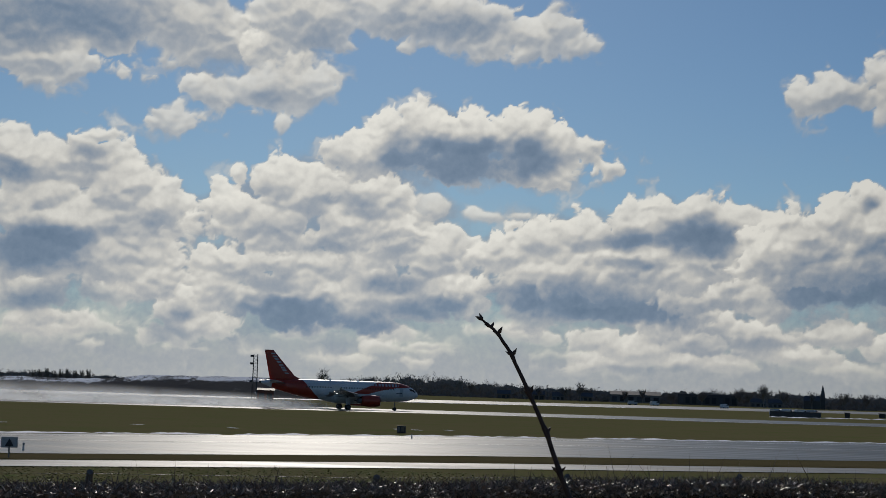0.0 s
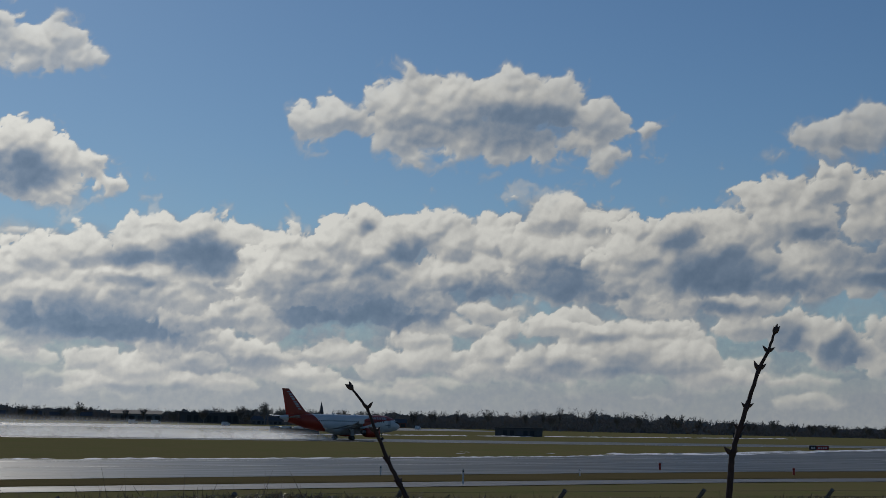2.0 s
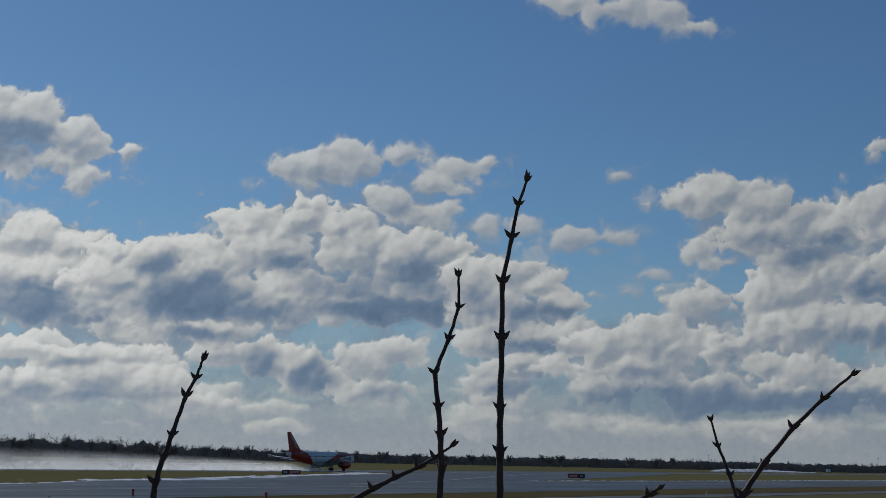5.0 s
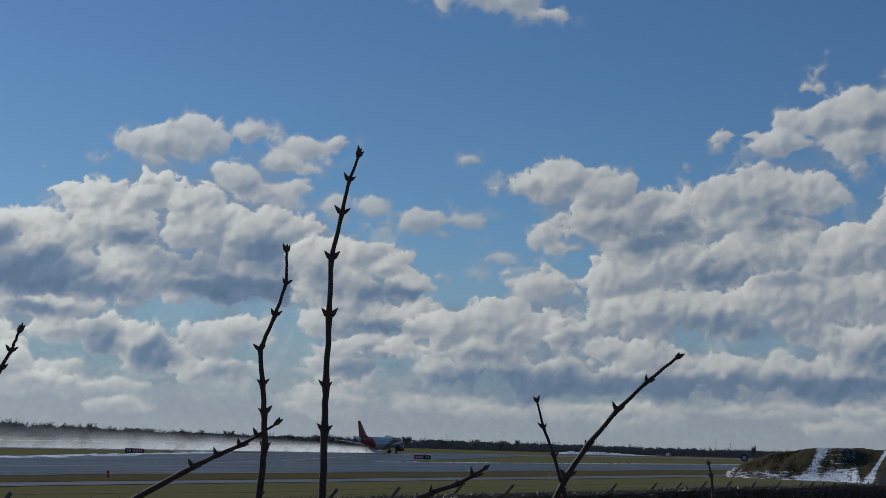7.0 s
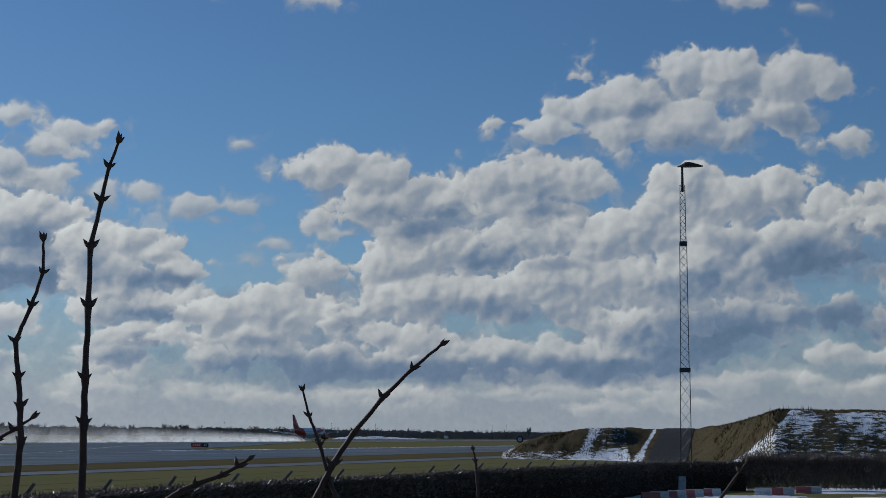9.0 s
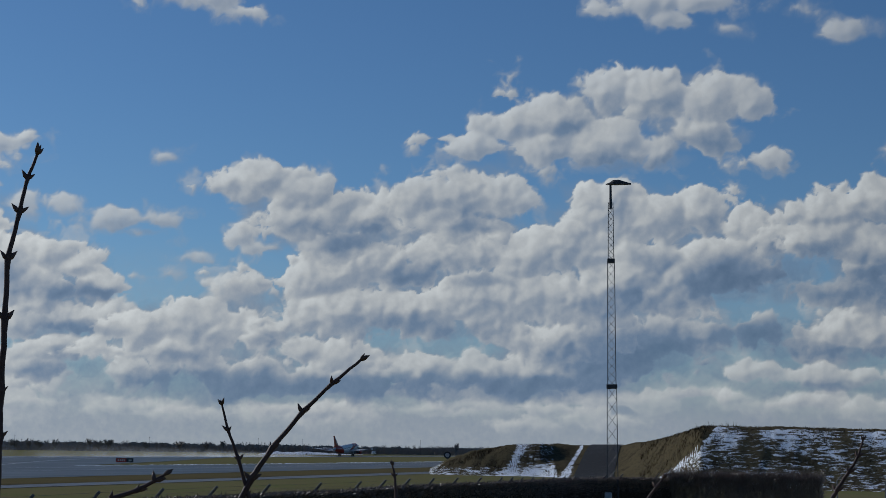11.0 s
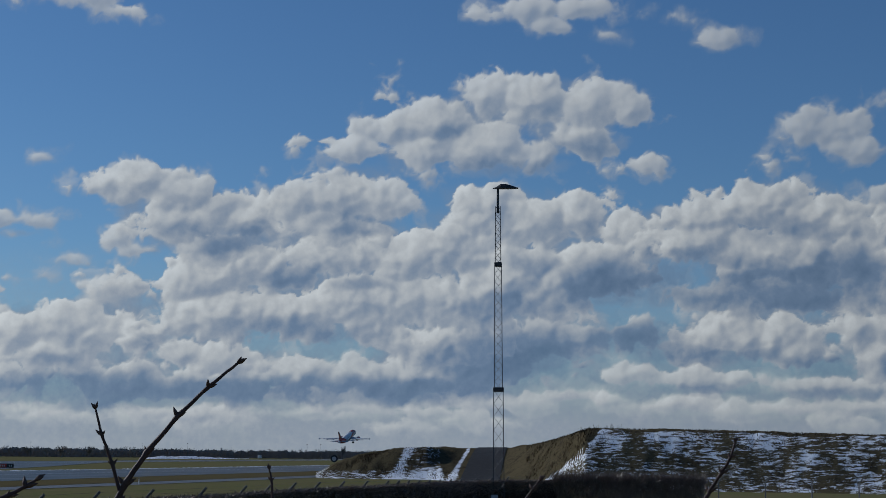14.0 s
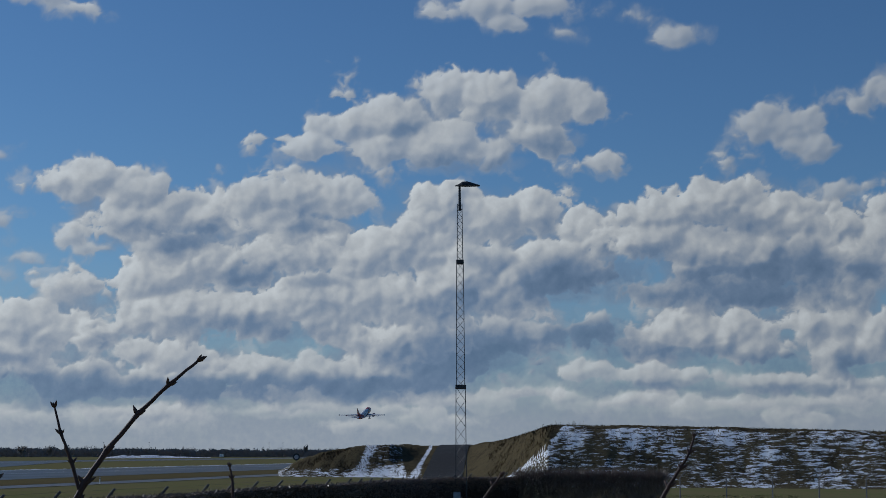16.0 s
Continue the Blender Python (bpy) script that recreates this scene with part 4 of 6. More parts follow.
def mound():
    points, values = [], []
    nr = 130
    headings = list(np.arange(52.8, 80, 0.09)) + list(np.arange(80, 97, 0.6))
    for az in headings:
        for k in range(nr + 1):
            r = 188 + 215 * (k / nr) ** 1.25
            x, y = polar(az, r)
            h = mound_height(az, r)
            rough = min(1, h * 0.6)
            on_ramp = smooth(58.1, 58.5, az) * (1 - smooth(60.2, 60.8, az))
            rough *= 1 - on_ramp
            z = h + rough * (0.8 if az > 62.5 else 1.15) * (0.4 * noise.noise((x / 6, y / 6, 0)) + 0.3 * noise.noise((x / 1.7, y / 1.7, 3)) + 0.16 * noise.noise((x / 0.6, y / 0.6, 7)))
            points.append((x, y, land(x, y) * (1 - smooth(0, 1, h)) + z - 0.12))
            # snow lies on the faces turned from the sun
            v = 0.0
            if az < 58.9:
                v = 0.27 * (1 - smooth(57.7, 58.0, az)) + 0.22 * (1 - smooth(1.0, 2.6, h)) + 0.36 * math.exp(-((az - 56.35 - 0.09 * (h - 3)) / 0.22) ** 2) + 0.17 * smooth(56.4, 57, az) + 0.5 * math.exp(-((az - 58.12 - 0.12 * h) / 0.12) ** 2) 
            elif az > 61.0:
                edge = 61.25 + 0.27 * h
                d = az - edge
                v = (0.62 * math.exp(-((d - 0.2) / 0.42) ** 2) + 0.465 * smooth(0.3, 1.0, d)) * smooth(-0.1, 0.15, d) + 0.05 * smooth(5.5, 7.5, h) * smooth(0.2, 0.6, d)
                v += 0.08 * noise.noise((az * 0.9, h * 0.35, 4)) * smooth(0.3, 1, d)
                v -= 0.35 * smooth(0.985, 1.0, h / max(0.1, lerp(az, ((61, 7), (63.2, 8.6), (67, 8.5), (75, 7.7), (92, 6.5)))))
            values.append(min(v, 0.58))
    height_sheet("mound", points, nr + 1, SNOWY_SCRUB, values, "earth mound with brown scrub and patches of old snow", "mound")
    # the ramp, a paved strip lying on the slope
    verts, faces = [], []
    for k in range(41):
        f = k / 40
        r = 256 + 72 * f
        for az in (58.25 + 1.0 * f, 59.1 + 0.75 * f, 59.85 + 0.5 * f):
            x, y = polar(az, r)
            verts.append((x, y, mound_height(az, r) + 0.03 + 0.03 * noise.noise((x / 3, y / 3, 0))))
        if k:
            a = 3 * k
            faces += [(a - 3, a, a + 1, a - 2), (a - 2, a + 1, a + 2, a - 1)]
    tagged(from_lists("ramp", verts, [f[::-1] for f in faces], RAMP, shade=True), "plain grey asphalt ramp climbing the mound", "ramp", kind="structure")
    # dry stalks along the crest
    rnd = random.Random(5)
    verts, faces = [], []
    for i in range(4200):
        az = rnd.choice((rnd.uniform(61.0, 64.6), rnd.uniform(62.0, 78), rnd.uniform(53.6, 58)))
        toe = lerp(az, ((53, 300), (57.9, 300), (61, 268), (61.5, 262), (63, 226), (92, 216)))
        r = toe + rnd.uniform(-22, 10)
        x, y = polar(az, r)
        z = mound_height(az, r) - 0.1
        if z < 1:
            continue
        tall = rnd.uniform(0.12, 0.4) * (2.6 if az > 62.6 and az < 64.5 and rnd.random() < 0.12 else 1)
        lean = rnd.uniform(-0.3, 0.3) * tall
        k = len(verts)
        verts += [(x - 0.03, y + 0.02, z), (x + 0.03, y - 0.02, z), (x + lean, y - lean * 0.5, z + tall)]
        faces.append((k, k + 1, k + 2))
    sprigs, leaves = [], []
    for i in range(34000):
        az = rnd.uniform(53.4, 80)
        if 58.35 < az < 60.9:
            continue
        toe = lerp(az, ((53, 292), (57.3, 285), (58.3, 270), (61.0, 240), (61.5, 232), (63, 214), (92, 206)))
        run = lerp(az, ((53, 14), (57.3, 14), (58.3, 40), (61, 50), (61.5, 44), (63, 18), (92, 18)))
        r = toe + run * rnd.random()
        h = mound_height(az, r)
        if h < 0.3 or (az > 61.25 + 0.27 * h and rnd.random() < 0.72) or (az < 58.3 and rnd.random() < 0.3):
            continue
        x, y = polar(az, r)
        tall, a = rnd.uniform(0.03, 0.2), rnd.uniform(0, math.tau)
        c, s = 0.07 * math.cos(a), 0.07 * math.sin(a)
        k = len(sprigs)
        sprigs += [(x - c, y - s, h - 0.35), (x + c, y + s, h - 0.35), (x + rnd.uniform(-0.3, 0.3), y + rnd.uniform(-0.3, 0.3), h + tall)]
        leaves.append((k, k + 1, k + 2))
    tagged(from_lists("mound_scrub", sprigs, leaves, SPRIGS), "low dark brown scrub covering the mound", "scrub", kind="stuff")
    tagged(from_lists("dry_stalks", verts, faces, VERGE), "dry brown grass stalks on the mound", "dry grass", kind="stuff")


def far_hill():
    points, values = [], []
    nr = 40
    for az in np.arange(-24, -1.9, 0.1):
        top = lerp(az, ((-24, 2.5), (-16, 3.9), (-13, 4.0), (-11.7, 4.6), (-10.6, 6.2), (-9, 6.6), (-6.5, 6.9), (-4.6, 5.6), (-3.4, 2.2), (-2, 0)))
        for k in range(nr + 1):
            r = 505 + 260 * (k / nr) ** 1.3
            x, y = polar(az, r)
            h = top * smooth(515, 600, r) * (1 - smooth(690, 760, r))
            h += min(1, h * 0.4) * (0.7 * noise.noise((x / 14, y / 14, 2)) + 0.35 * noise.noise((x / 4, y / 4, 9)))
            points.append((x, y, h - 0.1))
            values.append(0.3 + 0.2 * noise.noise((az * 0.9, h * 1.6, 1)) + 0.15 * noise.noise((az * 3.5, h * 4, 6)) + 0.24 * smooth(top * 0.6, top * 0.85 + 0.01, h))
    height_sheet("hill", points, nr + 1, SNOWY_HILL, values, "long low earth heap streaked with snow beyond the airfield", "hill")


# ------------------------------------------------------------------ airliner
LINE_B, LINE_M = 330.66, 0.3141


def on_runway(s):
    x = s / math.hypot(1, LINE_M)
    return x, LINE_B + LINE_M * x


def body_at(x):
    """Centre height, half width and half height of the fuselage at x."""
    table = [(-17.7, 5.15, 0.2, 0.22), (-16.5, 5.02, 0.5, 0.55), (-14, 4.72, 0.98, 1.12), (-11, 4.36, 1.46, 1.6), (-8, 4.06, 1.84, 1.93), (-5, 3.92, 1.96, 2.06), (-2, 3.9, 1.975, 2.07), (10, 3.9, 1.975, 2.07),
             (12, 3.86, 1.88, 1.97), (13.6, 3.74, 1.56, 1.66), (14.8, 3.58, 1.1, 1.18), (15.6, 3.45, 0.62, 0.68), (16.0, 3.38, 0.26, 0.28), (16.1, 3.36, 0.03, 0.03)]
    return [lerp(x, [(t[0], t[i]) for t in table]) for i in (1, 2, 3)]


def wing_loft(bm, sections, thick=0.12):
    """An aerofoil skin through sections (leading edge x, y, z, chord)."""
    shape = [(0, 0), (0.03, 0.35), (0.12, 0.8), (0.3, 1), (0.6, 0.65), (1, 0.02), (0.6, -0.35), (0.3, -0.55), (0.12, -0.5), (0.03, -0.28)]
    rings = []
    for x, y, z, c in sections:
        t = thick * c * 0.5
        rings.append([bm.verts.new((x - u * c, y, z + v * t)) for u, v in shape])
    n = len(shape)
    for a, b in zip(rings, rings[1:]):
        for k in range(n):
            bm.faces.new((a[k], a[(k + 1) % n], b[(k + 1) % n], b[k]))
    bm.faces.new(rings[0])
    bm.faces.new(rings[-1][::-1])
    bmesh.ops.recalc_face_normals(bm, faces=bm.faces)


def lathe(bm, profile, cx, cy, cz, sides=24):
    """A body of revolution about the x axis."""
    rings = [[bm.verts.new((cx + x, cy + r * math.cos(k * math.tau / sides), cz + r * math.sin(k * math.tau / sides))) for k in range(sides)] for x, r in profile]
    for a, b in zip(rings, rings[1:]):
        for k in range(sides):
            bm.faces.new((a[k], a[(k + 1) % sides], b[(k + 1) % sides], b[k]))
    bmesh.ops.recalc_face_normals(bm, faces=bm.faces)


def wheel(parent, x, y, r, w):
    bm = bmesh.new()
    prof = [(-w / 2, r * 0.55), (-w / 2, r * 0.85), (-w / 3, r), (w / 3, r), (w / 2, r * 0.85), (w / 2, r * 0.55)]
    rings = [[bm.verts.new((x + q * math.cos(k * math.tau / 18), y + o, r + q * math.sin(k * math.tau / 18))) for k in range(18)] for o, q in prof]
    for a, b in zip(rings, rings[1:]):
        for k in range(18):
            bm.faces.new((a[k], b[k], b[(k + 1) % 18], a[(k + 1) % 18]))
    bmesh.ops.recalc_face_normals(bm, faces=bm.faces)
    ob = part("wheel", bm, RUBBER, parent, shade=True)
    bm = bmesh.new()
    for o in (-w / 2 + 0.03, w / 2 - 0.03):
        bmesh.ops.create_circle(bm, cap_ends=True, segments=16, radius=r * 0.58, matrix=Matrix.Translation((x, y + o, r)) @ Matrix.Rotation(math.pi / 2, 4, "X"))
    part("rim", bm, STEEL_DARK, ob)


def airliner():
    top = new("airliner")
    # fuselage skin, its paint split along the sweeping edges of the livery
    bm = bmesh.new()
    xs = list(np.linspace(-17.7, 10, 280)) + list(np.linspace(10.1, 16.1, 70))
    n = 112
    rings = []
    for x in xs:
        z, w, h = body_at(x)
        rings.append([bm.verts.new((x, w * math.cos(k * math.tau / n), z + h * math.sin(k * math.tau / n))) for k in range(n)])
    for a, b in zip(rings, rings[1:]):
        for k in range(n):
            f = bm.faces.new((a[k], b[k], b[(k + 1) % n], a[(k + 1) % n]))
            c = f.calc_center_median()
            rear = c.x < lerp(c.z, ((1.8, -5.2), (3, -6.6), (4.5, -8.0), (6, -9.2))) and c.x > -15.4
            high = lerp(c.x, ((-3.2, 1.7), (0, 2.9), (3, 4.1), (5.9, 5.3), (8, 6.3)))
            lowz = lerp(c.x, ((-2, 1.0), (2, 2.3), (5, 3.4), (8, 4.25), (11, 4.75), (14.4, 4.9)))
            swoosh = -3.2 < c.x < 14.2 and lowz < c.z < high
            mark = swoosh and 5.6 < c.x < 11.4 and 5.0 < c.z < 5.55 and ((c.x - 5.6) % 0.72) < 0.45
            f.material_index = 2 if mark else 1 if rear or swoosh else 0
    bm.faces.new(rings[0])
    part("fuselage", bm, [WHITE, ORANGE, GREY], top, shade=True)
    # fin with a slanting row of pale marks
    bm = bmesh.new()
    rows, cols = 70, 44
    for s in (-1, 1):
        grid = []
        for i in range(rows + 1):
            f = i / rows
            z = 5.5 + 6.25 * f
            le = lerp(z, ((5.5, -7.6), (6.1, -9.6), (6.6, -10.6), (11.75, -15.25)))
            te = lerp(z, ((5.5, -15.7), (11.75, -17.05)))
            row = []
            for j in range(cols + 1):
                u = j / cols
                t = 0.28 * (1 - 0.6 * f) * math.sin(math.pi * min(1, u * 1.1) ** 0.6) if 0 < u < 1 else 0
                row.append(bm.verts.new((le + (te - le) * u, s * max(t, 0.0), z)))
            grid.append(row)
        for i in range(rows):
            for j in range(cols):
                q = (grid[i][j], grid[i][j + 1], grid[i + 1][j + 1], grid[i + 1][j])
                f = bm.faces.new(q if s > 0 else q[::-1])
                c = f.calc_center_median()
                along = (c.z - 6.9)
                off = c.x - lerp(c.z, ((6.9, -12.2), (11.4, -15.6)))
                f.material_index = 1 if 0 < along < 4.5 and abs(off) < 0.42 and (along % 0.56) < 0.34 else 0
    part("tail_fin", bm, [ORANGE, GREY], top)
    for s in (-1, 1):
        bm = bmesh.new()
        wing_loft(bm, [(6.3, s * 1.2, 2.75, 7.4), (4.9, s * 2.2, 2.8, 6.2), (1.4, s * 6.4, 3.25, 3.9), (-2.0, s * 11.5, 3.8, 2.6), (-5.0, s * 16.9, 4.45, 1.5)])
        wing = part("wing", bm, GREY, top, "pale grey swept wing", shade=True)
        for y, x, z in ((4.6, -1.9, 2.95), (8.4, -3.1, 3.3), (12.0, -4.8, 3.7)):
            bm = bmesh.new()
            lathe(bm, [(1.3, 0.02), (0.8, 0.17), (0, 0.2), (-0.9, 0.13), (-1.6, 0.02)], x, s * y, z - 0.15, 8)
            part("flap_fairing", bm, GREY, wing, shade=True)
        bm = bmesh.new()
        wing_loft(bm, [(-3.0, s * 2.2, 2.62, 1.7), (-3.4, s * 6.4, 3.05, 1.3), (-5.1, s * 12.2, 3.7, 0.9)], 0.14)
        part("flap", bm, GREY, wing)
        bm = bmesh.new()
        box(bm, -5.75, s * 16.95, 3.95, 1.4, 0.06, 1.0, 0.02)
        part("wingtip_fence", bm, WHITE, wing)
        bm = bmesh.new()
        wing_loft(bm, [(-12.2, s * 0.5, 4.95, 3.7), (-15.6, s * 6.2, 5.55, 1.35)], 0.1)
        part("tailplane", bm, GREY, top, shade=True)
        # engine
        bm = bmesh.new()
        lathe(bm, [(5.9, 0.86), (6.15, 0.95), (6.1, 1.04), (5.2, 1.2), (4.0, 1.22), (2.8, 1.1), (2.2, 0.94), (2.25, 0.88), (3.2, 0.9), (5.4, 0.88), (5.9, 0.86)], 0, s * 5.75, 1.95)
        nac = part("engine", bm, ORANGE, top, "orange engine nacelle", shade=True)
        bm = bmesh.new()
        lathe(bm, [(5.95, 0.87), (6.19, 0.96), (6.12, 1.055)], 0, s * 5.75, 1.95)
        part("intake_lip", bm, ALU, nac, shade=True)
        bm = bmesh.new()
        lathe(bm, [(5.3, 0.88), (5.3, 0.25), (5.75, 0.02)], 0, s * 5.75, 1.95)
        part("fan", bm, DARK, nac, shade=True)
        bm = bmesh.new()
        lathe(bm, [(3.0, 0.62), (1.7, 0.5), (1.5, 0.44), (1.6, 0.3), (0.8, 0.03)], 0, s * 5.75, 1.95)
        part("exhaust", bm, STEEL, nac, shade=True)
        bm = bmesh.new()
        box(bm, 2.6, s * 5.75, 2.75, 3.6, 0.3, 0.6, 0.08)
        part("pylon", bm, GREY, nac)
        # main gear
        gear = new("main_gear")
        gear.parent = top
        bm = bmesh.new()
        tube(bm, [(0, s * 3.5, 3.0), (0, s * 3.75, 1.5), (0, s * 3.8, 0.55)], [0.16, 0.13, 0.1], 8)
        tube(bm, [(-0.02, s * 3.3, 0.56), (-0.02, s * 4.3, 0.56)], 0.09, 8)
        tube(bm, [(0.1, s * 2.2, 2.6), (0, s * 3.7, 1.4)], 0.07, 6)
        part("strut", bm, STEEL, gear)
        bm = bmesh.new()
        box(bm, 0.0, s * 4.05, 1.0, 0.9, 0.05, 1.5, 0.02)
        part("gear_door", bm, GREY, gear)
        wheel(gear, 0, s * 3.35, 0.56, 0.4)
        wheel(gear, 0, s * 4.25, 0.56, 0.4)
        # windows, doors, cockpit glass
        w_bm = bmesh.new()
        box(w_bm, 0, 0, 0, 0.24, 0.05, 0.34, 0.02)
        w_ob = None
        for i in range(34):
            x = -8.3 + i * 0.56
            z, w, h = body_at(x)
            zz = 4.42
            y = s * (w * math.sqrt(max(0, 1 - ((zz - z) / h) ** 2)) + 0.0)
            if w_ob is None:
                w_ob = part("cabin_window", w_bm, GLASS, top)
                win_mesh = w_ob.data
            else:
                w_ob = new("cabin_window", win_mesh)
                w_ob.parent = top
            w_ob.matrix_basis = pose(x, y, zz - 0.17)
        for x, zz, tall in ((11.9, 2.95, 1.85), (-12.2, 3.9, 1.7)):
            z, w, h = body_at(x)
            bm = bmesh.new()
            rows = []
            for k in range(7):
                z0 = zz + tall * k / 6
                yy = w * math.sqrt(max(0.05, 1 - ((z0 - z) / h) ** 2)) + 0.02
                rows.append([bm.verts.new((x + dx, s * yy, z0)) for dx in (-0.42, 0.42)])
            for a, b in zip(rows, rows[1:]):
                bm.faces.new((a[0], a[1], b[1], b[0]))
            part("cabin_door", bm, GREY if x > 0 else ORANGE, top)
        bm = bmesh.new()
        for x, zz, l, t in ((14.05, 4.42, 0.7, 0.42), (14.65, 4.28, 0.55, 0.4), (15.05, 4.05, 0.4, 0.3)):
            z, w, h = body_at(x)
            yy = w * math.sqrt(max(0.05, 1 - ((zz - z) / h) ** 2))
            box(bm, x, s * yy, zz - t / 2, l, 0.16, t, 0.03)
        part("cockpit_window", bm, GLASS, top)
        bm = bmesh.new()
        box(bm, 11.4, s * 1.95, 3.62, 1.3, 0.06, 0.14)
        part("side_marking", bm, DARK, top)
    # belly fairing, nose gear
    bm = bmesh.new()
    lathe(bm, [(7.5, 0.1), (6, 1.2), (3, 1.75), (-2, 1.75), (-4.5, 1.2), (-6.5, 0.1)], 0, 0, 2.95, 20)
    part("belly_fairing", bm, WHITE, top, shade=True)
    gear = new("nose_gear")
    gear.parent = top
    bm = bmesh.new()
    tube(bm, [(11.0, 0, 2.2), (11.04, 0, 0.4)], [0.12, 0.08], 8)
    tube(bm, [(11.04, -0.3, 0.39), (11.04, 0.3, 0.39)], 0.06, 6)
    tube(bm, [(12.2, 0, 2.2), (11.05, 0, 1.1)], 0.06, 6)
    part("strut", bm, STEEL, gear)
    for y in (-0.25, 0.25):
        wheel(gear, 11.04, y, 0.39, 0.22)
    for x in (3.0, -3.0):
        bm = bmesh.new()
        box(bm, x, 0, 5.93, 0.45, 0.06, 0.32, 0.02)
        part("antenna", bm, WHITE, top)
    bm = bmesh.new()
    lathe(bm, [(0, 0.26), (-0.35, 0.2), (-0.3, 0.14)], -17.6, 0, 5.13, 12)
    part("tail_exhaust", bm, DARK, top)
    tagged(top, "orange and white twin-jet airliner with its landing gear down", "airliner")
    return top


# ------------------------------------------------------------------ spray thrown up behind the wheels
def spray_material():
    m = bpy.data.materials.new("water_spray")
    m.use_nodes = True
    nt = m.node_tree
    nt.nodes.clear()
    out, mix, clear = nt.nodes.new("ShaderNodeOutputMaterial"), nt.nodes.new("ShaderNodeMixShader"), nt.nodes.new("ShaderNodeBsdfTransparent")
    dif, trl, both = nt.nodes.new("ShaderNodeBsdfDiffuse"), nt.nodes.new("ShaderNodeBsdfTranslucent"), nt.nodes.new("ShaderNodeMixShader")
    for d in (dif, trl):
        d.inputs[0].default_value = (0.93, 0.94, 0.95, 1)
    both.inputs[0].default_value = 0.72
    tc, sep, n = nt.nodes.new("ShaderNodeTexCoord"), nt.nodes.new("ShaderNodeSeparateXYZ"), nt.nodes.new("ShaderNodeTexNoise")
    mp = nt.nodes.new("ShaderNodeMapping")
    mp.inputs["Scale"].default_value = (0.55, 1, 1)
    n.inputs["Scale"].default_value, n.inputs["Detail"].default_value, n.inputs["Roughness"].default_value = 0.16, 6, 0.6

    def calc(op, a, b=0.0, c=0.0):
        k = nt.nodes.new("ShaderNodeMath")
        k.operation = op
        for s, v in enumerate((a, b, c)):
            if isinstance(v, (int, float)):
                k.inputs[s].default_value = v
            else:
                nt.links.new(v, k.inputs[s])
        return k.outputs[0]
    nt.links.new(tc.outputs["Object"], sep.inputs[0])
    nt.links.new(tc.outputs["Object"], mp.inputs[0])
    nt.links.new(mp.outputs[0], n.inputs["Vector"])
    back = calc("MULTIPLY", sep.outputs[0], -1 / 330)                      # 0 at the wheels, 1 at the trail's end
    tall = calc("MULTIPLY_ADD", calc("POWER", calc("MAXIMUM", back, 0.0), 0.6), 7.5, 1.6)
    v = calc("DIVIDE", sep.outputs[2], tall)
    low = calc("MAXIMUM", calc("SUBTRACT", 1.0, v), 0.0)
    low = calc("POWER", low, 1.7)
    cloudy = calc("MULTIPLY_ADD", n.outputs[0], 4.2, -1.35)
    cloudy = calc("MINIMUM", calc("MAXIMUM", cloudy, 0.0), 1.0)
    fade = calc("POWER", calc("MAXIMUM", calc("SUBTRACT", 1.0, back), 0.0), 1.3)
    start = calc("MINIMUM", calc("MULTIPLY", back, 30.0), 1.0)
    a = calc("MULTIPLY", calc("MULTIPLY", low, cloudy), calc("MULTIPLY", fade, start))
    a = calc("MULTIPLY", a, 1.0)
    nt.links.new(a, mix.inputs[0])
    nt.links.new(dif.outputs[0], both.inputs[1])
    nt.links.new(trl.outputs[0], both.inputs[2])
    nt.links.new(clear.outputs[0], mix.inputs[1])
    nt.links.new(both.outputs[0], mix.inputs[2])
    nt.links.new(mix.outputs[0], out.inputs[0])
    return m


def spray():
    top = new("spray_trail")
    mat = spray_material()
    for layer, y in enumerate((-6.0, -3.6, 0.0, 3.6)):
        bm = bmesh.new()
        rows = []
        for i in range(111):
            x = -i * 3.0
            yy = y * (1 + i / 60) + 0.8 * noise.noise((i * 0.35, layer * 5, 0)) * min(3, 1 + i / 30)
            rows.append([bm.verts.new((x, yy + 0.5 * noise.noise((i * 0.3, layer, z)) * z / 4, z)) for z in (0.02, 1, 2, 3.5, 5.5, 8.6)])
        for a, b in zip(rows, rows[1:]):
            for k in range(5):
                bm.faces.new((a[k], b[k], b[k + 1], a[k + 1]))
        part("spray_veil", bm, mat, top, shade=True)
    tagged(top, "white veil of water spray trailing over the wet runway", "spray")
    return top


